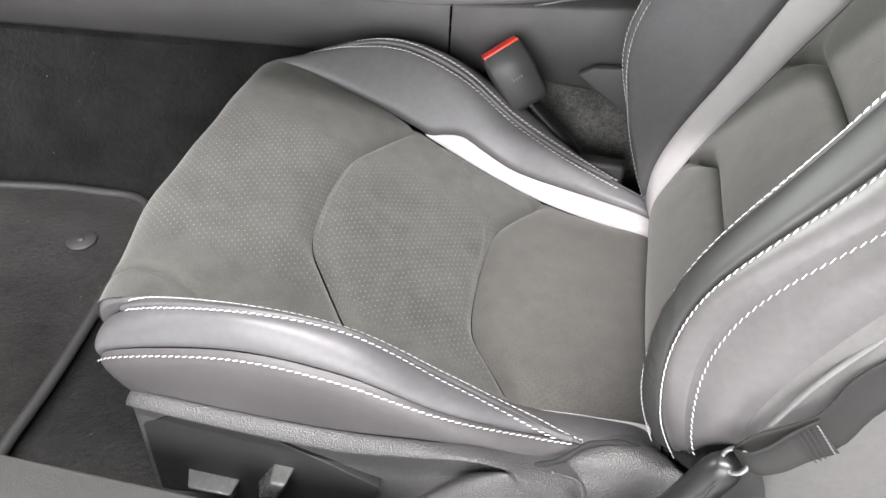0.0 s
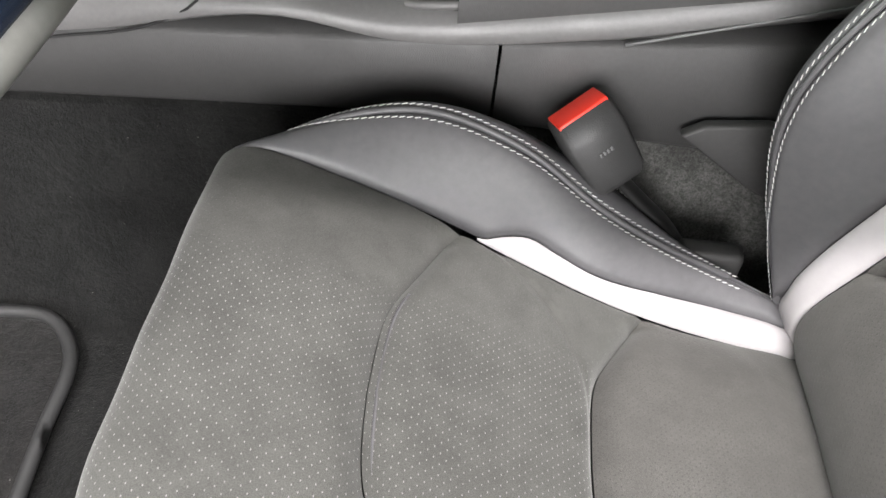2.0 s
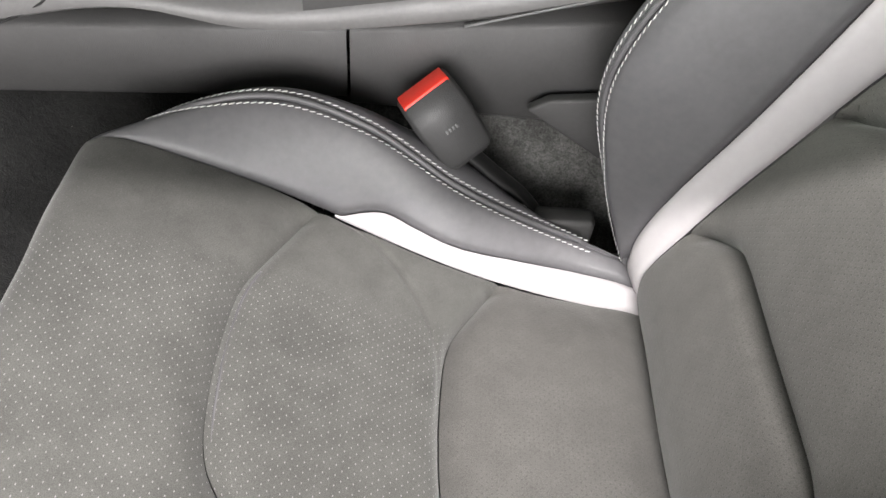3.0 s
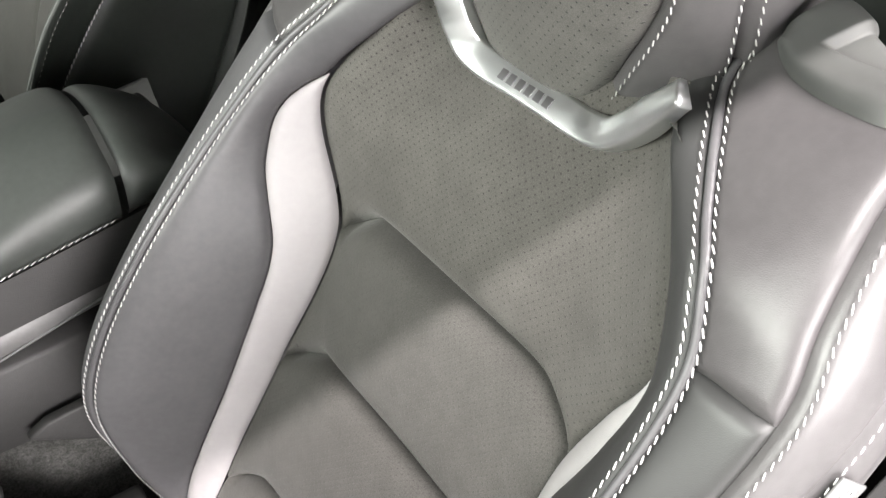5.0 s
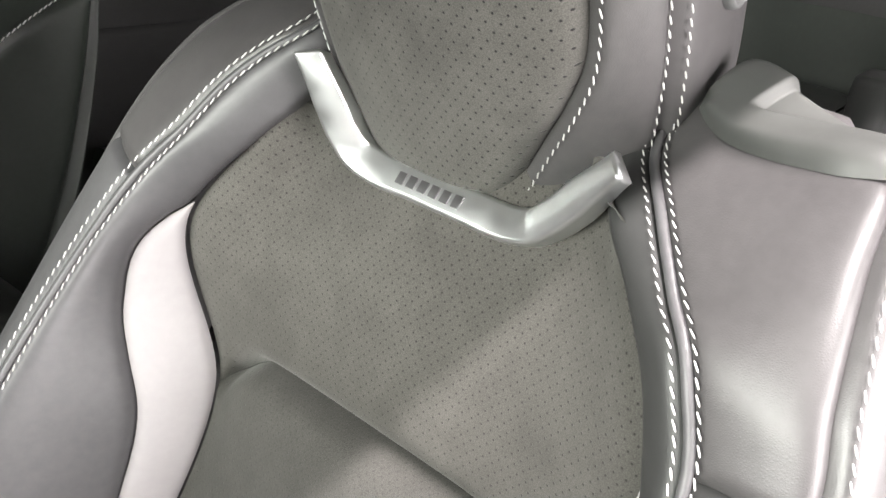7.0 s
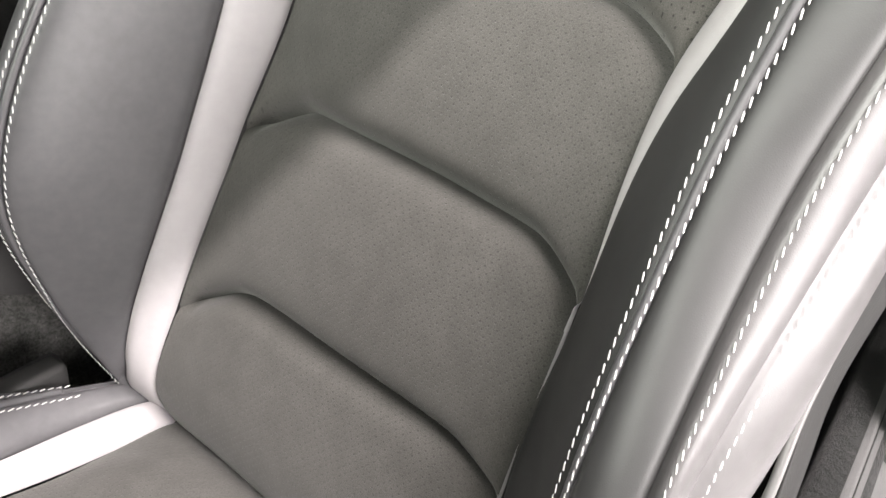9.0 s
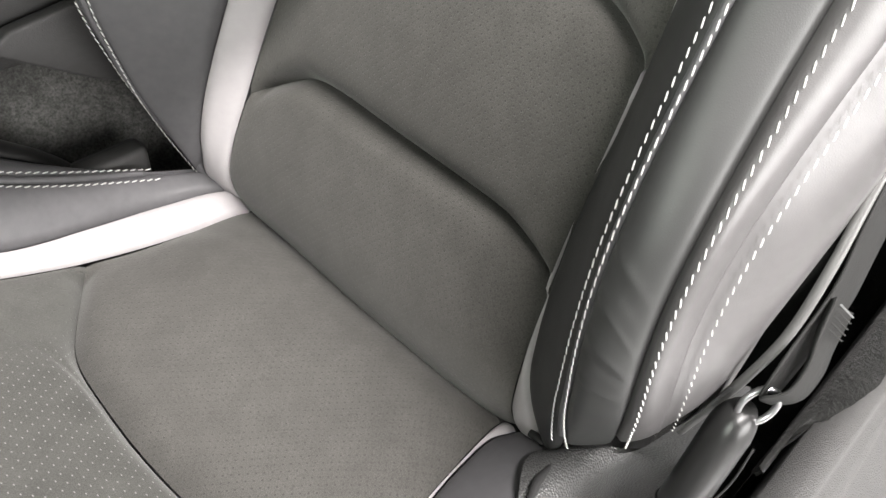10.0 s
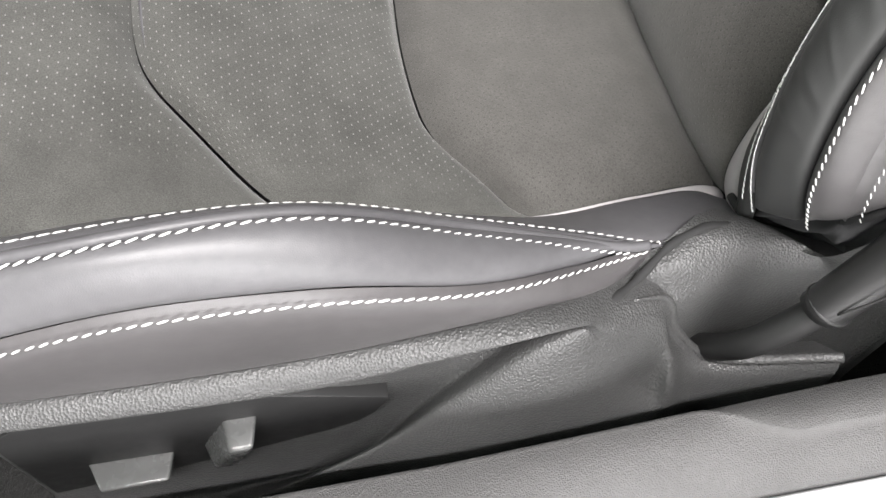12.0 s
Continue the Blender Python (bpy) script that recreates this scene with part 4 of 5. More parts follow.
def seat_trim(seat):
    """Grained plastic shield on the seat's door side, with a cut-out for the belt anchor."""
    knots = (0, 1, 2, 3, 4, 5, 5.3, 5.6, 6, 6.5, 7, 8)
    # upper edge, which turns into the opening's lip
    rim = [(-0.262, -0.236, 0.295), (-0.245, -0.247, 0.315), (-0.15, -0.252, 0.321), (-0.06, -0.252, 0.324), (0.01, -0.252, 0.333), (0.065, -0.248, 0.334), (0.085, -0.243, 0.325), (0.105, -0.238, 0.313), (0.141, -0.231, 0.297), (0.155, -0.239, 0.266), (0.176, -0.251, 0.246), (0.255, -0.273, 0.262)]
    # rolled band under the edge
    band = [(-0.264, -0.242, 0.287), (-0.247, -0.258, 0.306), (-0.15, -0.263, 0.31), (-0.06, -0.263, 0.311), (0.008, -0.263, 0.325), (0.062, -0.261, 0.334), (0.081, -0.2555, 0.326), (0.098, -0.248, 0.315), (0.136, -0.24, 0.297), (0.15, -0.247, 0.267), (0.174, -0.257, 0.2445), (0.254, -0.2775, 0.257)]
    # groove under the band
    groove = [(-0.264, -0.238, 0.275), (-0.247, -0.249, 0.293), (-0.15, -0.25, 0.296), (-0.055, -0.246, 0.297), (0.012, -0.238, 0.305), (0.066, -0.2455, 0.316), (0.083, -0.2525, 0.319), (0.097, -0.2545, 0.311), (0.134, -0.249, 0.292), (0.148, -0.254, 0.268), (0.172, -0.2625, 0.24), (0.254, -0.28, 0.248)]
    # foot of the groove
    crease = [(-0.264, -0.238, 0.15), (-0.25, -0.249, 0.15), (-0.15, -0.251, 0.135), (-0.06, -0.248, 0.13), (0.013, -0.244, 0.248), (0.068, -0.244, 0.303), (0.084, -0.252, 0.314), (0.097, -0.2575, 0.301), (0.133, -0.258, 0.272), (0.147, -0.262, 0.265), (0.17, -0.267, 0.23), (0.254, -0.281, 0.236)]
    # ridge below the groove
    ridge = [(-0.264, -0.24, 0.14), (-0.25, -0.262, 0.14), (-0.15, -0.268, 0.128), (-0.055, -0.268, 0.192), (0.008, -0.265, 0.253), (0.066, -0.260, 0.302), (0.083, -0.2585, 0.306), (0.0965, -0.262, 0.287), (0.132, -0.268, 0.248), (0.146, -0.275, 0.246), (0.168, -0.273, 0.208), (0.254, -0.282, 0.215)]
    # lower wall
    wall = [(-0.262, -0.24, 0.13), (-0.25, -0.265, 0.13), (-0.15, -0.271, 0.115), (-0.055, -0.279, 0.128), (0.012, -0.284, 0.185), (0.066, -0.284, 0.21), (0.081, -0.284, 0.214), (0.094, -0.284, 0.216), (0.13, -0.284, 0.212), (0.146, -0.281, 0.2), (0.168, -0.277, 0.17), (0.254, -0.282, 0.17)]
    foot = [(x, y + 0.008, 0.11) for x, y, z in wall]
    curves = [hermite([(k,) + p for k, p in zip(knots, row)]) for row in (rim, band, groove, crease, ridge, wall, foot)]
    top = curves[0]

    def surf(t, v):
        opening = ease((t - 5.9) / 0.5)[..., None]
        merge = (ease((t - 4.9) / 0.6) * (1 - ease((t - 5.9) / 0.5)))[..., None]
        inner = top(t) + np.array([0.0, 0.02, -0.012]) + opening * np.array([0.006, 0.002, -0.018]) + merge * np.array([0.008, 0.0, 0.008])
        return across(np.array([inner] + [c(t) for c in curves]), v)
    t, v = np.meshgrid(np.linspace(0, 8, 190), np.linspace(0, 7, 112), indexing="ij")
    shield = part("side_shield", sheet(surf(t, v)[:, ::-1]), TRIM, seat, "black grained plastic side shield")
    # flat black plate that stands for the recess's shade, and switches
    plate = [(-0.252, 0.165), (-0.25, 0.27), (-0.22, 0.294), (-0.16, 0.299), (-0.12, 0.290), (-0.07, 0.270), (-0.027, 0.250), (-0.029, 0.243), (-0.036, 0.228), (-0.048, 0.216), (-0.068, 0.207), (-0.10, 0.197), (-0.172, 0.178)]
    part("recess_shade_plate", prism(plate, "y", -0.2512, -0.24, 0.0006), RUBBER, shield, "black plate painted as the shade of the switch recess")

    def cap(top, bottom):
        bm = bmesh.new()
        up, down = [bm.verts.new(p) for p in top], [bm.verts.new(p) for p in bottom]
        bm.faces.new(up)
        bm.faces.new(down[::-1])
        for k in range(4):
            bm.faces.new((up[k], down[k], down[(k + 1) % 4], up[(k + 1) % 4]))
        bmesh.ops.recalc_face_normals(bm, faces=bm.faces)
        bmesh.ops.bevel(bm, geom=bm.edges[:] + bm.verts[:], offset=0.0028, segments=3, profile=0.6, affect="EDGES")
        return bm
    part("seat_switch", cap([(-0.219, -0.246, 0.212), (-0.163, -0.246, 0.212), (-0.167, -0.269, 0.210), (-0.209, -0.270, 0.210)], [(-0.205, -0.246, 0.186), (-0.170, -0.246, 0.186), (-0.172, -0.258, 0.186), (-0.203, -0.258, 0.186)]), SWITCH, shield, "satin grey slide switch for the cushion")
    part("recline_switch", cap([(-0.126, -0.246, 0.253), (-0.105, -0.246, 0.253), (-0.109, -0.270, 0.250), (-0.123, -0.270, 0.250)], [(-0.147, -0.246, 0.214), (-0.116, -0.246, 0.214), (-0.124, -0.267, 0.214), (-0.139, -0.267, 0.214)]), SWITCH, shield, "satin grey recline switch")
    lip = top(np.linspace(5.75, 8, 90))
    part("opening_lip", tube(lip + np.array([0.0, -0.002, 0.0]), [0.001 + 0.0024 * float(ease(k / 20)) for k in range(90)], 10), TRIM, shield, "rolled lip of the belt opening")
    # recliner cover between cushion and backrest: a rolled crown that dives into the anchor's opening
    rows = [[(0.108, -0.216, 0.262), (0.126, -0.225, 0.292), (0.141, -0.231, 0.292), (0.158, -0.241, 0.258)],
            [(0.122, -0.214, 0.298), (0.144, -0.221, 0.308), (0.168, -0.228, 0.292), (0.18, -0.234, 0.26)],
            [(0.15, -0.202, 0.313), (0.178, -0.208, 0.313), (0.2, -0.219, 0.299), (0.21, -0.23, 0.265)],
            [(0.19, -0.182, 0.306), (0.211, -0.2, 0.309), (0.226, -0.218, 0.298), (0.236, -0.23, 0.268)],
            [(0.22, -0.194, 0.294), (0.233, -0.21, 0.302), (0.246, -0.224, 0.296), (0.258, -0.236, 0.27)],
            [(0.238, -0.222, 0.303), (0.247, -0.229, 0.308), (0.258, -0.237, 0.3), (0.272, -0.246, 0.275)],
            [(0.246, -0.240, 0.345), (0.252, -0.245, 0.346), (0.263, -0.251, 0.335), (0.281, -0.257, 0.3)],
            [(0.241, -0.255, 0.41), (0.247, -0.260, 0.412), (0.257, -0.263, 0.402), (0.275, -0.266, 0.36)]]
    rows = [r + [(r[-1][0] + 0.008, r[-1][1] - 0.006, 0.18)] for r in rows]
    g = np.array([smooth_path(r, 32) for r in rows])
    fine = np.array([smooth_path(g[:, j], 60) for j in range(32)])
    part("recliner_cover", sheet(fine), TRIM, seat, "black grained recliner cover")
    # gathered cloth under the back bolster, and a cloth flap beside the cushion's end
    v, w = np.meshgrid(np.linspace(-4.0, -7.0, 70), np.linspace(0, 1, 40), indexing="ij")
    hem = BACK(np.maximum(hem_at(v) + 0.08 - 0.9 * w, 0.2), v)
    inward = grid_normals(hem)
    inward *= np.sign(inward[..., 1:2])
    fold = 0.003 * np.sin(w * 15 + (v + 4) * 2.1) * np.sin(w * 3.1) + 0.0015 * np.sin(w * 31 - v * 3.4)
    hem = hem + inward * (0.007 + 0.012 * w + fold)[..., None]
    part("back_hem", sheet(hem), HEM, seat, "gathered black cloth hem")
    flap = smooth_path([(0.206, -0.170, 0.300), (0.206, -0.190, 0.303), (0.171, -0.200, 0.316), (0.145, -0.211, 0.318), (0.126, -0.223, 0.308), (0.106, -0.236, 0.311), (0.092, -0.243, 0.312)], 30)
    part("cloth_flap", tube(flap, [0.0026 + 0.0004 * math.sin(k * 1.3) for k in range(30)], 10), SHADOW_FABRIC, seat, "black cloth edge beside the cushion")
    part("seat_base", box((-0.2, -0.23, 0.13), (0.3, 0.23, 0.27), 0.02), CONSOLE_DARK, seat, "black seat frame")


seat_trim(SEAT)


def airbag_label(seat):
    """Small sewn label on the outboard flank."""
    t, v = np.array([4.66]), np.array([-6.45])
    o = BACK(t, v)[0]
    up = BACK(t + 0.05, v)[0] - BACK(t - 0.05, v)[0]
    side = BACK(t, v + 0.05)[0] - BACK(t, v - 0.05)[0]
    n = Vector(np.cross(up, side)).normalized()
    x = Vector(up).normalized()
    y = n.cross(x).normalized()
    m = Matrix((x, y, n)).transposed().to_4x4()
    m.translation = Vector(o) + n * 0.004
    tag = part("label", box((-0.021, -0.008, -0.001), (0.021, 0.008, 0.001), 0.0006, 1), GREY_PLASTIC, seat, "grey fabric airbag label")
    tag.matrix_world = m
    text = bpy.data.curves.new("lettering", "FONT")
    text.body, text.size, text.align_x, text.align_y, text.extrude = "AIRBAG", 0.0105, "CENTER", "CENTER", 0.0002
    holder = bpy.data.objects.new("lettering", text)
    data = bpy.data.meshes.new_from_object(holder)
    bpy.data.objects.remove(holder)
    data.materials.clear()
    data.materials.append(THREAD)
    ob = new("lettering", data)
    ob.parent = tag
    ob.matrix_parent_inverse = Matrix()
    ob.matrix_world = m @ pose(0, 0, 0.0014)


airbag_label(SEAT)


def belt_buckle():
    buckle = thing("belt_buckle", "black seat belt buckle with red release button beside the seat", "belt buckle")
    top, foot = Vector((-0.0125, 0.2525, 0.4365)), Vector((0.031, 0.241, 0.380))
    axis = (top - foot).normalized()
    wide = Vector((0.037, 0.020, 0.026))
    wide = (wide - axis * wide.dot(axis)).normalized()
    deep = axis.cross(wide).normalized()
    turn = Matrix((wide, deep, axis)).transposed().to_4x4()
    m = Matrix.Translation(top) @ turn
    body = bmesh.new()
    rings = []
    for z, w, d in ((0.0, 0.0265, 0.0185), (-0.025, 0.0280, 0.0195), (-0.070, 0.0260, 0.0175), (-0.078, 0.020, 0.013)):
        rings.append([body.verts.new((x * w, y * d, z)) for x, y in ((-1, -0.7), (-0.8, -1), (0.8, -1), (1, -0.7), (1, 0.7), (0.8, 1), (-0.8, 1), (-1, 0.7))])
    for r0, r1 in zip(rings, rings[1:]):
        for k in range(8):
            body.faces.new((r0[k], r0[(k + 1) % 8], r1[(k + 1) % 8], r1[k]))
    body.faces.new(rings[0])
    body.faces.new(rings[-1][::-1])
    bmesh.ops.recalc_face_normals(body, faces=body.faces)
    bmesh.ops.bevel(body, geom=body.edges[:], offset=0.0012, segments=2, affect="EDGES")
    ob = part("housing", body, CONSOLE_DARK, buckle, "black grained housing")
    ob.matrix_world = m
    ob = part("release_button", box((-0.0235, -0.0158, -0.004), (0.0235, 0.0158, 0.0025), 0.0015), RED, buckle, "red release button")
    ob.matrix_world = m
    for k in range(4):
        ob = part("printed_mark", box((-0.006 + k * 0.0035, -0.0192, -0.041), (-0.0035 + k * 0.0035, -0.0185, -0.037), 0), GREY_PLASTIC, buckle)
        ob.matrix_world = m
    strap = [foot + axis * 0.005, foot + Vector((0.03, 0, -0.027)), foot + Vector((0.062, 0, -0.056)), foot + Vector((0.10, 0.0, -0.11))]
    part("stalk", tube(smooth_path([tuple(q) for q in strap], 14), 0.012, 10, False, (1.0, 0.45)), BLACK_PLASTIC, buckle, "black buckle stalk")
    return buckle


belt_buckle()


def console():
    cons = thing("centre_console", "grey plastic centre console with padded leather armrest", "console", "structure")
    # lower side wall in two panels with a narrow gap
    def wall(x0, x1, low0, low1, top0, top1):
        prof = []
        for x in np.linspace(x0, x1, 24):
            f = (x - x0) / (x1 - x0)
            lo, hi = low0 + (low1 - low0) * f, top0 + (top1 - top0) * f
            prof.append([(x, 0.33, lo - 0.012), (x, 0.300, lo - 0.006), (x, 0.292, lo + 0.002), (x, 0.290, (lo + hi) / 2), (x, 0.2905, hi - 0.006), (x, 0.294, hi), (x, 0.32, hi + 0.004)])
        return sheet(np.array(prof))
    part("side_panel", wall(-1.1, -0.083, 0.325, 0.392, 0.40, 0.468), CONSOLE, cons, "grey side panel")
    part("side_panel", wall(-0.080, 0.75, 0.385, 0.36, 0.468, 0.56), CONSOLE, cons, "grey side panel")
    # upper body: stepped flank climbing to the armrest
    prof = []
    for x in np.linspace(-1.1, 0.34, 60):
        k = hermite([(-1.1, 0.40), (-0.45, 0.435), (-0.26, 0.470), (-0.185, 0.459), (0.0, 0.478), (0.17, 0.518), (0.62, 0.62)])(np.array([x]))[0, 0]
        u = hermite([(-1.1, 0.43), (-0.3, 0.485), (-0.15, 0.482), (-0.05, 0.50), (0.17, 0.548), (0.62, 0.66)])(np.array([x]))[0, 0]
        prof.append([(x, 0.32, k - 0.004), (x, 0.292, k - 0.002), (x, 0.286, k + 0.003), (x, 0.287, k + 0.010), (x, 0.296, k + 0.016), (x, 0.302, u - 0.006), (x, 0.300, u), (x, 0.306, u + 0.005), (x, 0.33, u + 0.002), (x, 0.345, u - 0.02), (x, 0.54, u - 0.02), (x, 0.56, u), (x, 0.59, u - 0.02), (x, 0.6, 0.10)])
    part("upper_body", sheet(np.array([smooth_path(r, 40) for r in prof])), CONSOLE_TOP, cons, "pale grey stepped console flank")
    # tray: a rounded well with a pale lip and a dark sliding cover
    lip = smooth_path([(-0.205, 0.345, 0.479), (-0.197, 0.322, 0.479), (-0.17, 0.312, 0.483), (0.0, 0.312, 0.512), (0.19, 0.314, 0.545), (0.30, 0.316, 0.565)], 60)
    part("tray_lip", tube(lip, 0.0042, 8), CONSOLE_TOP, cons, "pale tray lip")
    cover = np.array([[(x, y, 0.514 + 0.17 * x - 0.001 * k) for k, y in enumerate(np.linspace(0.319, 0.44, 8))] for x in np.linspace(-0.115, 0.35, 30)])
    part("tray_cover", sheet(cover), CONSOLE_DARK, cons, "dark sliding tray cover")
    well = np.array([[(x, y, 0.492 + 0.17 * x - 0.012 * math.sin(math.pi * f)) for f, y in zip(np.linspace(0, 1, 8), np.linspace(0.32, 0.44, 8))] for x in np.linspace(-0.195, -0.118, 12)])
    part("tray_well", sheet(well), GREY_PLASTIC, cons, "grey tray well")
    seamline = smooth_path([(-0.75, 0.2885, 0.405), (-0.46, 0.2885, 0.432), (-0.38, 0.289, 0.452), (-0.34, 0.292, 0.475), (-0.325, 0.30, 0.495)], 40)
    part("panel_joint", tube(seamline, 0.0012, 6), SHADOW_FABRIC, cons, "narrow dark panel joint")
    # armrest
    crown = hermite([(0.0, 0.578), (0.06, 0.618), (0.10, 0.640), (0.14, 0.662), (0.2, 0.680), (0.225, 0.680), (0.26, 0.668), (0.29, 0.648), (0.312, 0.622), (0.33, 0.59)])

    def pad(x0, x1, n, lower):
        rows = []
        for x in np.linspace(x0, x1, n):
            end = 0.006 * (math.exp(-(x - x0) / 0.006) + math.exp(-(x1 - x) / 0.006))
            z = crown(np.array([x]))[0, 0] - end - lower
            k = 0.578 + 0.25 * (x - 0.1)
            k = min(k, z - 0.012)
            rows.append([(x, 0.33, k), (x, 0.293, k + 0.003), (x, 0.2865 + end, k + 0.3 * (z - k)), (x, 0.293 + end, k + 0.62 * (z - k)), (x, 0.318 + end, z - 0.012), (x, 0.352, z), (x, 0.41, z - 0.002), (x, 0.45, z - 0.02), (x, 0.465, k)])
        g = np.array([smooth_path(r, 28) for r in rows])
        return sheet(g)
    part("armrest_lid", pad(-0.01, 0.212, 40, 0.0), ARMREST, cons, "dark green-grey leather armrest lid")
    part("armrest_rear", pad(0.2185, 0.328, 40, 0.003), ARMREST, cons, "dark green-grey leather armrest rear")
    line = [(x, 0.2875, 0.585 + 0.25 * (x - 0.1)) for x in np.linspace(0.0, 0.21, 60)]
    part("armrest_stitching", stitches(line, [(0, -1, 0.2)] * 60), THREAD, cons, "white thread seam")
    flank = [[(x, 0.292, 0.505 + 0.2 * x), (x, 0.291, 0.54 + 0.17 * x), (x, 0.293, 0.577 + 0.25 * (x - 0.1))] for x in np.linspace(-0.12, 0.33, 30)]
    part("armrest_flank", sheet(np.array(flank)), CONSOLE, cons, "grey flank panel below the armrest")
    ridge = [(x, 0.287, 0.490 + 0.32 * (x - 0.05)) for x in np.linspace(0.02, 0.33, 30)]
    part("flank_trim", tube(ridge, 0.0014, 8), GREY_PLASTIC, cons, "thin pale trim line")
    # tab and anchor between seat and console
    part("tunnel_tab", prism([(0.086, 0.405), (0.105, 0.418), (0.16, 0.425), (0.19, 0.42), (0.19, 0.34), (0.16, 0.355)], "y", 0.272, 0.284, 0.003), CONSOLE, cons, "grey plastic tunnel tab")
    part("seat_rail_end", box((0.105, 0.215, 0.25), (0.165, 0.238, 0.318), 0.006), CONSOLE, cons, "grey plastic rail end")
    return cons


console()


def sill():
    s = thing("door_sill", "grey grained door sill trim with pale painted edge", "sill", "structure")
    rows = []
    for x in np.linspace(-1.1, 1.2, 400):
        up = float(np.interp(x, (-0.3, -0.1, 0.0, 0.1, 0.22, 0.4), (0, 0.002, 0.009, 0.026, 0.048, 0.066)))
        rear = float(ease((x - 0.140) / 0.055))
        step = -0.302 - 0.0225 * rear
        rim = float(ease(x / 0.12) * (1 - ease((x - 0.27) / 0.08)))
        brim = -0.40 + 0.051 * rim
        z = 0.249 + up
        rows.append([(x, -0.296, 0.12), (x, -0.2965, 0.235 + up * 0.8), (x, -0.300, z), (x, step + 0.002, z + 0.004 + 0.003 * rear), (x, step, z + 0.004 + 0.002 * rear), (x, step - 0.0025, z + 0.005 - 0.006 * rear), (x, -0.332, z + 0.009 - 0.008 * rear), (x, -0.343 + 0.006 * ease((x - 0.25) / 0.2), 0.262 + up * 0.42), (x, brim + 0.0012, 0.262 + up * 0.4 * rim), (x, brim, 0.258 + up * 0.4 * rim), (x, brim - 0.001, 0.10)])
    part("sill_trim", sheet(np.array(rows)), SILL, s, "grey grained sill cover")
    rows = []
    for x in np.linspace(0.30, 1.2, 80):
        up = float(np.interp(x, (0.22, 0.4), (0.048, 0.066)))
        edge = float(hermite([(0.30, -0.293), (0.34, -0.297), (0.37, -0.312), (0.42, -0.343), (0.5, -0.343), (0.7, -0.341), (1.2, -0.341)])(np.array([x]))[0, 0])
        z = 0.249 + up
        lift = float(ease((x - 0.30) / 0.11))
        out = float(np.interp(-edge, (0.293, 0.304, 0.346), (z - 0.006, z + 0.002, 0.264 + up * 0.42)))
        rows.append([(x, -0.288, 0.12), (x, -0.2885, z - 0.03), (x, -0.2895, z - 0.004), (x, -0.294, z - 0.008 + 0.020 * lift), (x, 0.4 * -0.2895 + 0.6 * edge, 0.6 * z + 0.4 * out - 0.008 + 0.021 * lift), (x, edge + 0.006, out - 0.008 + 0.022 * lift), (x, edge + 0.001, out - 0.008 + 0.016 * lift), (x, edge, out + 0.001), (x, edge + 0.001, out - 0.012)])
    part("pillar_foot_trim", sheet(np.array(rows)), CARPET, s, "black felt trim at the pillar foot")
    rows = []
    for x in np.linspace(-1.2, 1.4, 120):
        up = 0.4 * float(np.interp(x, (-0.3, -0.1, 0.0, 0.1, 0.22, 0.4), (0, 0.002, 0.009, 0.026, 0.048, 0.066)))
        rim = float(ease(x / 0.12) * (1 - ease((x - 0.27) / 0.08)))
        y = -0.4005 + 0.051 * rim
        rows.append([(x, y, 0.20), (x, y, 0.254 + up * rim), (x, y - 0.003, 0.259 + up * rim), (x, y - 0.008, 0.258 + up * rim), (x, -0.43, 0.258 + 0.5 * up * rim), (x, -0.46, 0.252), (x, -0.475, 0.22), (x, -0.48, -0.1)])
    part("painted_edge", sheet(np.array(rows)), PAINT, s, "pale painted body edge")
    return s


sill()


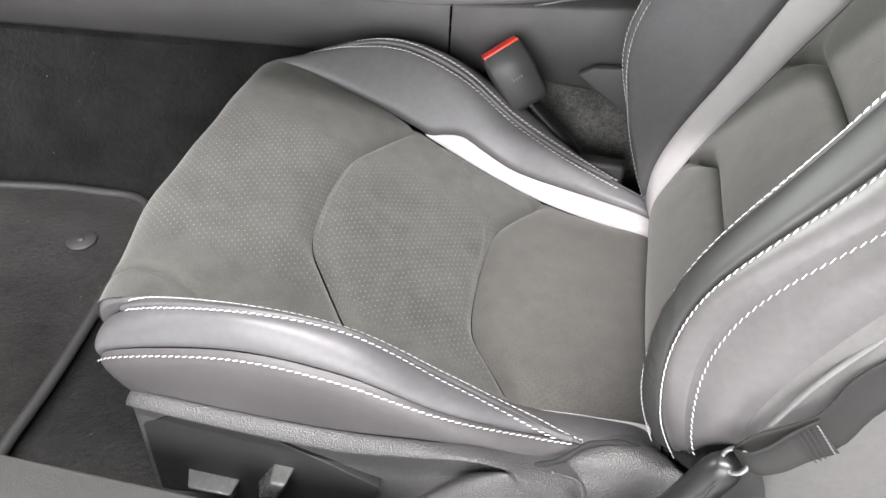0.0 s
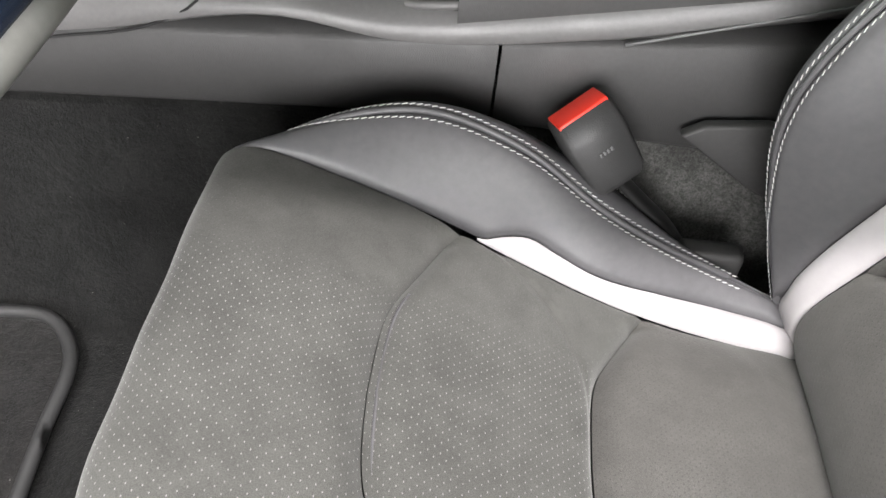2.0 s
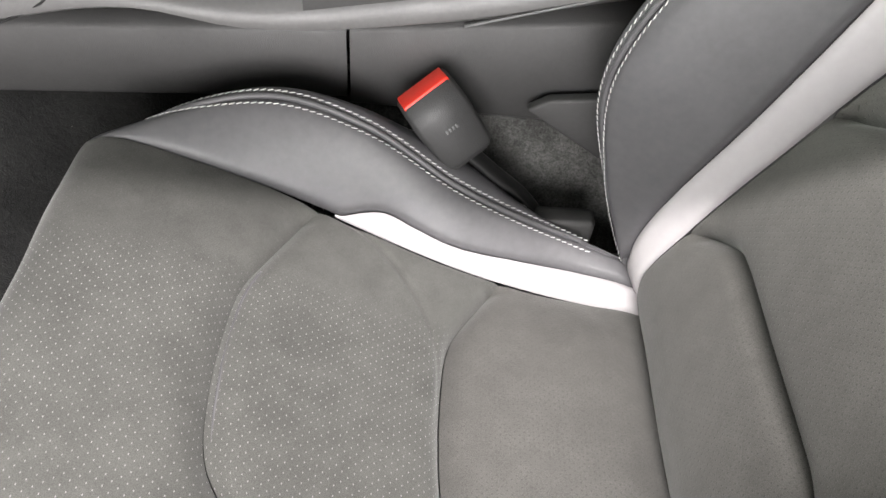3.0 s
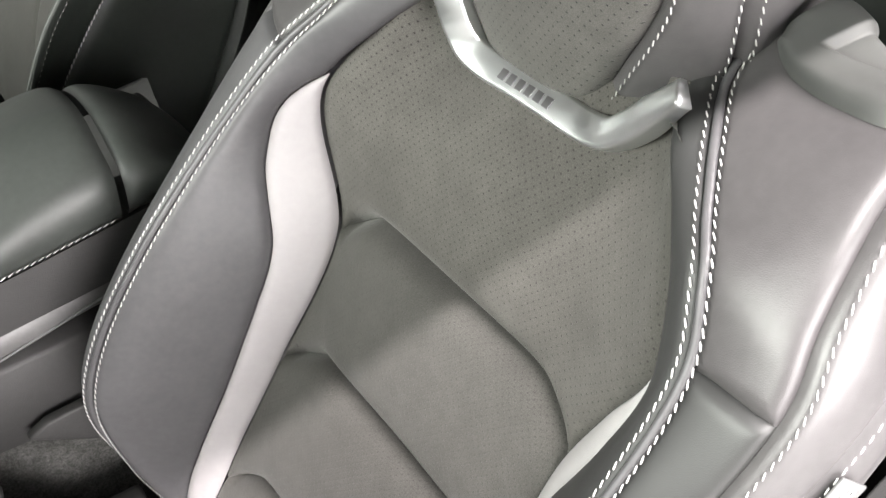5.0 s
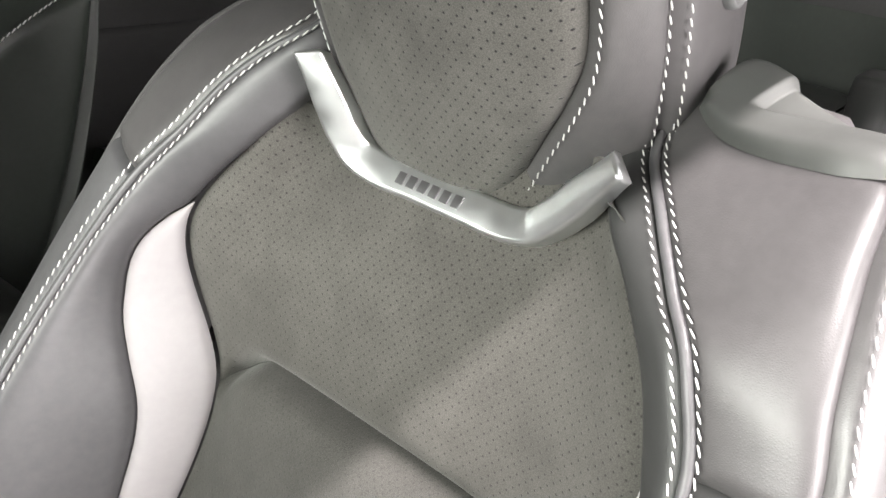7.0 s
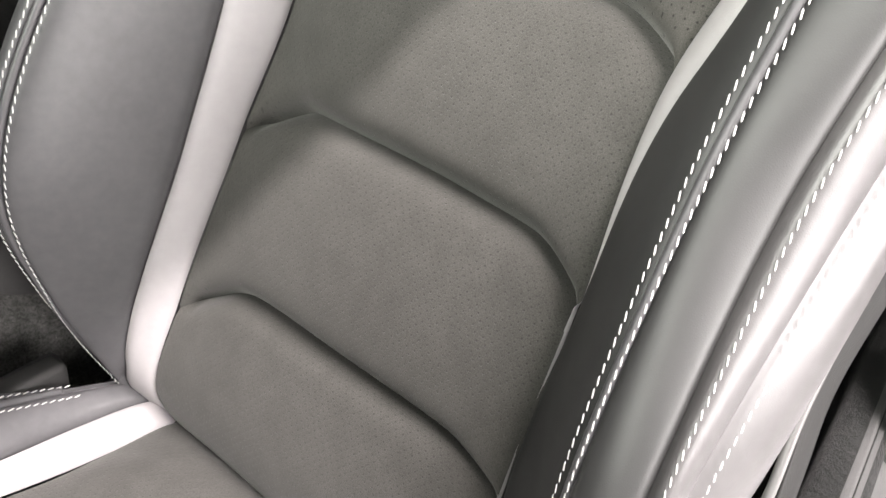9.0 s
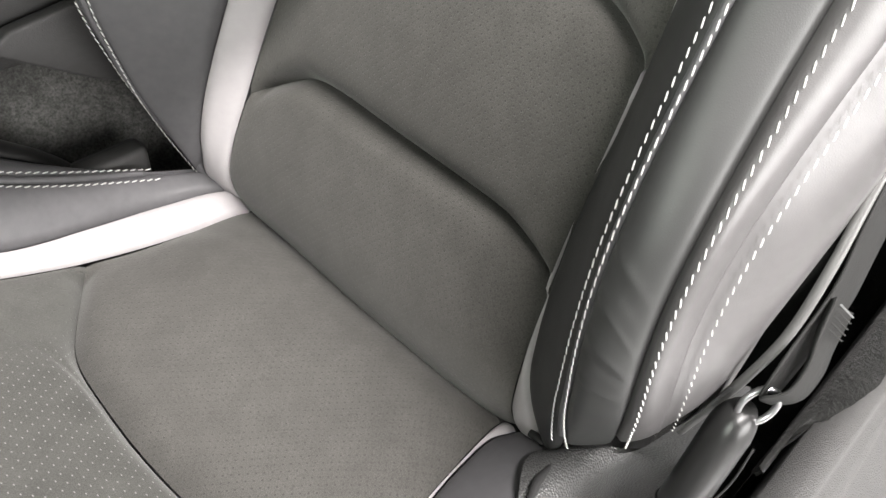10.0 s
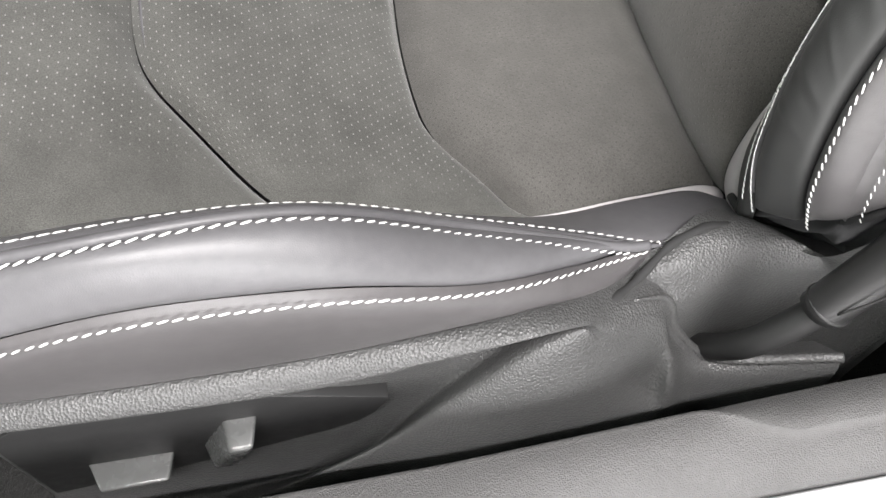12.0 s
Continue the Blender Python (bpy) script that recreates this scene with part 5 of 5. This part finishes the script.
def shoulder_belt():
    belt = thing("lap_belt", "dark grey seat belt webbing with metal loop and plastic sleeve", "seat belt")
    lower = smooth_path([(0.176, -0.222, 0.19), (0.180, -0.243, 0.235), (0.188, -0.262, 0.277), (0.213, -0.268, 0.334), (0.218, -0.268, 0.345)], 20)
    part("lower_sleeve", tube(lower, 0.0105, 16, False, (0.85, 1)), RUBBER, belt, "black rubber sleeve")
    upper = smooth_path([(0.211, -0.268, 0.330), (0.224, -0.2675, 0.372), (0.234, -0.267, 0.404), (0.236, -0.267, 0.411)], 16)
    part("upper_sleeve", tube(upper, [0.0148] * 13 + [0.014, 0.012, 0.008], 18, False, (0.85, 1)), BLACK_PLASTIC, belt, "glossy black plastic sleeve")
    ring = [(0.236 + 0.0055 * math.cos(a) + 0.004 * math.sin(a), -0.272 - 0.007 * math.cos(a), 0.417 + 0.011 * math.sin(a)) for a in np.linspace(0, math.tau, 30, endpoint=False)]
    part("metal_loop", tube(ring, 0.0019, 10, True), STEEL, belt, "polished metal loop")
    slit = smooth_path([(0.2075, -0.279, 0.345), (0.2195, -0.2835, 0.372), (0.2265, -0.2825, 0.398)], 12)
    part("sleeve_joint", tube(slit, 0.0007, 6), SHADOW_FABRIC, belt, "moulding line of the sleeve")
    collar = [(0.2125 + 0.0140 * math.cos(a) * 0.9, -0.268 + 0.0122 * math.sin(a), 0.334 - 0.0140 * math.cos(a) * 0.42) for a in np.linspace(0, math.tau, 30, endpoint=False)]
    part("sleeve_ring", tube(collar, 0.0014, 8, True), RUBBER, belt, "raised ring at the sleeve joint")

    def band(path, widths, bow):
        run = smooth_path(path, len(widths))
        return np.array([[q + np.array([0.66, -0.34, -0.67]) * w * s + np.array([-0.3, 0.8, -0.3]) * bow * w * (1 - s * s) for s in np.linspace(-1, 1, 7)] for q, w in zip(run, widths)])
    widths = hermite([(0, 0.008), (0.05, 0.011), (0.12, 0.0135), (0.3, 0.014), (1, 0.02)])(np.linspace(0, 1, 60))[:, 0]
    web = part("webbing", sheet(band([(0.237, -0.272, 0.424), (0.247, -0.272, 0.438), (0.262, -0.272, 0.449), (0.280, -0.272, 0.466), (0.292, -0.267, 0.500), (0.312, -0.262, 0.526), (0.36, -0.262, 0.585), (0.45, -0.264, 0.70), (0.55, -0.275, 0.82)], widths, 0.2)), BELT, belt, "dark grey woven webbing")
    fold = part("sewn_fold", sheet(band([(0.237, -0.274, 0.424), (0.243, -0.282, 0.431), (0.254, -0.283, 0.441), (0.266, -0.279, 0.453), (0.281, -0.2755, 0.466)], np.linspace(0.0085, 0.0135, 24), 0.5)), BELT, belt, "folded sewn end of the webbing")
    for k in range(5):
        c = np.array([0.2795 - 0.0022 * k, -0.2785 - 0.0006 * k, 0.4645 - 0.0024 * k])
        row = [c + np.array([0.66, -0.34, -0.67]) * w for w in np.linspace(-0.0125, 0.0125, 30)]
        part("box_stitching", stitches(row, [(-0.4, -0.85, 0.3)] * 30, 0.0026, 0.0022, 0.0007, 0.0006, 0.5), GREY_PLASTIC if k == 0 else BELT, fold, "sewn bar across the fold")
    fold.modifiers.new("thick", "SOLIDIFY").thickness = 0.0014
    m = web.modifiers.new("thick", "SOLIDIFY")
    m.thickness = 0.0014
    return belt


shoulder_belt()


def steering_wheel():
    wheel = thing("steering_wheel", "steering wheel with pale covered rim and dark blue spokes", "steering wheel")
    centre = Vector((-0.378, 0.0, 0.762))
    flat, across_r, tall = 0.157, 0.168, 0.172
    ring = []
    for a in np.linspace(0, math.tau, 140, endpoint=False):
        y, u = across_r * math.sin(a), -tall * math.cos(a)
        if u < -flat:
            u = -flat - 0.06 * (-u - flat)
        ring.append(centre + Vector((-0.42 * u, y, 0.908 * u)))
    part("rim", tube(ring, 0.0095, 16, True), WHEEL, wheel, "pale covered rim")
    inner = [q + (centre - q).normalized() * 0.0145 + Vector((-0.004, 0, -0.002)) for q in ring]
    part("inner_rim", tube(inner, 0.0125, 12, True), GLOSS_BLUE, wheel, "glossy dark blue inner rim")
    hub = bmesh.new()
    bmesh.ops.create_uvsphere(hub, u_segments=24, v_segments=14, radius=1)
    for v in hub.verts:
        v.co = Vector((v.co.x * 0.035, v.co.y * 0.075, v.co.z * 0.07)) + centre + Vector((-0.03, 0, 0))
    part("hub", hub, BLACK_PLASTIC, wheel, "black hub")
    for y, u, r in ((0.165, 0.0, 0.02), (-0.165, 0.0, 0.02)):
        part("spoke", tube([centre + Vector((-0.025, 0, 0)), centre + Vector((-0.42 * u - 0.006, y, 0.908 * u))], r, 10), GLOSS_BLUE, wheel, "glossy dark blue spoke")
    low = [[centre + Vector((-0.42 * u - 0.012 + 0.004 * math.cos(3 * f), y * f, 0.908 * u)) for f in np.linspace(-1, 1, 14)] for u, y in ((-0.05, 0.07), (-0.09, 0.066), (-0.13, 0.070), (-0.165, 0.085))]
    plate = part("lower_spoke", sheet(np.array([[tuple(q) for q in r] for r in low])), GLOSS_BLUE, wheel, "glossy dark blue lower spoke")
    plate.modifiers.new("thick", "SOLIDIFY").thickness = 0.012
    return wheel


steering_wheel()


def far_seat():
    """Passenger seat, seen past the armrest."""
    seat = thing("passenger_seat", "charcoal leather passenger bucket seat with white stitching", "car seat")
    off = np.array([0.06, 0.86, 0.0])
    crest = hermite([(0, 0.15, 0.575, 0.35), (1, 0.165, 0.56, 0.45), (2, 0.19, 0.55, 0.55), (3, 0.235, 0.55, 0.66), (4, 0.295, 0.55, 0.744), (5, 0.345, 0.558, 0.80), (6, 0.40, 0.585, 0.848), (7, 0.46, 0.64, 0.88)])
    seam = hermite([(0, 0.20, 0.60, 0.33), (1, 0.205, 0.60, 0.43), (2, 0.25, 0.60, 0.555), (3, 0.31, 0.60, 0.655), (4, 0.358, 0.60, 0.716), (5, 0.396, 0.60, 0.752), (6, 0.45, 0.60, 0.787), (7, 0.526, 0.612, 0.820)])
    rear = hermite([(0, 0.36, 0.612, 0.30), (1, 0.39, 0.612, 0.40), (2, 0.42, 0.608, 0.47), (3, 0.447, 0.604, 0.545), (4, 0.472, 0.602, 0.61), (5, 0.493, 0.602, 0.68), (6, 0.513, 0.604, 0.752), (7, 0.532, 0.614, 0.824)])

    def half(t):
        c = crest(t)
        inner = c + np.array([0.10, 0.075, 0.0])
        mid = inner * np.array([1, 0, 1]) + np.array([0.01, 0.86, 0])
        back = rear(t) + np.array([0.012, 0.03, -0.004])
        return [mid, (mid + inner) / 2, inner, (inner * 2 + c) / 3 + np.array([-0.03, 0, 0.0]), c, seam(t), rear(t), back, back * np.array([1, 0, 1]) + np.array([0.02, 0.86, 0])]

    def near(t, v):
        return across(np.array(half(np.asarray(t, float))), np.asarray(v, float))
    mirror = np.array([1, -1, 1])
    for name, lo, hi, mat in (("back_insert", 0, 2, SUEDE), ("back_bolster", 2, 4, LEATHER_GREEN_CAST), ("back_side", 4, 5, LEATHER_GREEN_CAST), ("back_flank", 5, 6, LEATHER_GREEN_CAST), ("back_shell", 6, 8, LEATHER_GREEN_CAST)):
        g = padded(near, 0, 7, lo, hi, 90, 24, -1, 0.004, 0.005, 0.002)
        part(name, sheet(g[:, ::-1]), mat, seat)
        part(name, sheet(g * mirror + np.array([0, 1.72, 0])), mat, seat)
    for name, lo, hi, mat in (("cushion_insert", -2, 3, SUEDE), ("cushion_bolster", 3, 6, LEATHER_GREEN_CAST), ("cushion_bolster", -6, -2, LEATHER_GREEN_CAST)):
        part(name, sheet(padded(CUSHION, 0, 8, lo, hi, 60, 24, 1, 0.003, 0.004, 0.002) + off), mat, seat)
    part("headrest", sheet(padded(HEAD, 0, 7, -6, 6, 40, 60, 1, 0, 0.004, 0) + off), LEATHER_GREEN_CAST, seat)
    for v, d in ((4, 0.006), (5, -0.006)):
        q, n = line_on(near, 0.3, 6.7, v, 160, d, 1, 0.0)
        part("back_stitching", stitches(q - n * 0.002, -n, 0.0070, 0.0060, 0.0014, 0.0008), THREAD, seat, "white thread seam")
    return seat


far_seat()


def rear_bench():
    bench = thing("rear_bench", "charcoal leather rear bench, greenish reflections put into its colour", "car seat")
    for y0, y1 in ((-0.33, 0.36), (0.46, 1.14)):
        rows = []
        for f in np.linspace(0, 1, 30):
            x, z = 0.78 + 0.5 * f, 0.42 - 0.08 * f
            rows.append([(x, y0, z - 0.05), (x, y0 + 0.02, z - 0.005), (x, y0 + 0.09, z), (x, (y0 + y1) / 2, z - 0.03), (x, y1 - 0.09, z), (x, y1 - 0.02, z - 0.005), (x, y1, z - 0.05)])
        g = np.array([smooth_path(r, 30) for r in rows])
        part("cushion", sheet(g), LEATHER_REAR_CAST, bench)
        rows = []
        for f in np.linspace(0, 1, 30):
            x, z = 1.18 + 0.16 * f, 0.33 + 0.52 * f
            rows.append([(x + 0.06, y0, z), (x, y0 + 0.03, z), (x - 0.02, y0 + 0.1, z), (x + 0.012, (y0 + y1) / 2, z), (x - 0.02, y1 - 0.1, z), (x, y1 - 0.03, z), (x + 0.06, y1, z)])
        g = np.array([smooth_path(r, 30) for r in rows])
        part("backrest", sheet(g), LEATHER_REAR_CAST, bench)
    edge = [(0.36, 0.40), (0.34, 0.70), (0.30, 0.755), (0.20, 0.762), (0.04, 0.764), (-0.02, 0.762), (-0.05, 0.748), (-0.066, 0.726), (-0.10, 0.60), (-0.11, 0.40)]
    part("side_bolster", prism(edge, "x", 1.08, 1.24, 0.018, 4), LEATHER_REAR_CAST, bench, "dark leather bench bolster")
    part("centre_tray", box((0.75, 0.36, 0.25), (1.2, 0.46, 0.47), 0.02), CONSOLE_DARK, bench)
    return bench


rear_bench()
car_shell()
carpet_floor()
floor_mat()


def pillar():
    p = thing("door_pillar", "pale grey centre pillar trim beside the belt", "pillar", "structure")
    rows = [[(x, -0.36, z), (x, -0.335, z), (x + 0.05, -0.325, z), (x + 0.12, -0.33, z), (x + 0.13, -0.36, z)] for x, z in ((0.62, 0.1), (0.60, 0.5), (0.58, 0.9), (0.57, 1.14))]
    part("pillar_trim", sheet(np.array(rows)), GREY_PLASTIC, p)
    part("wheel_arch_trim", prism([(-0.12, 0.40), (-0.075, 0.40), (-0.055, 0.82), (-0.10, 0.82)], "x", 1.05, 1.13, 0.01), GREY_PLASTIC, p, "pale grey wheel arch trim")
    part("quarter_panel", box((0.74, -0.38, 0.03), (1.5, -0.34, 0.70), 0.02), LEATHER_REAR_CAST, p, "dark rear quarter trim")
    return p


pillar()
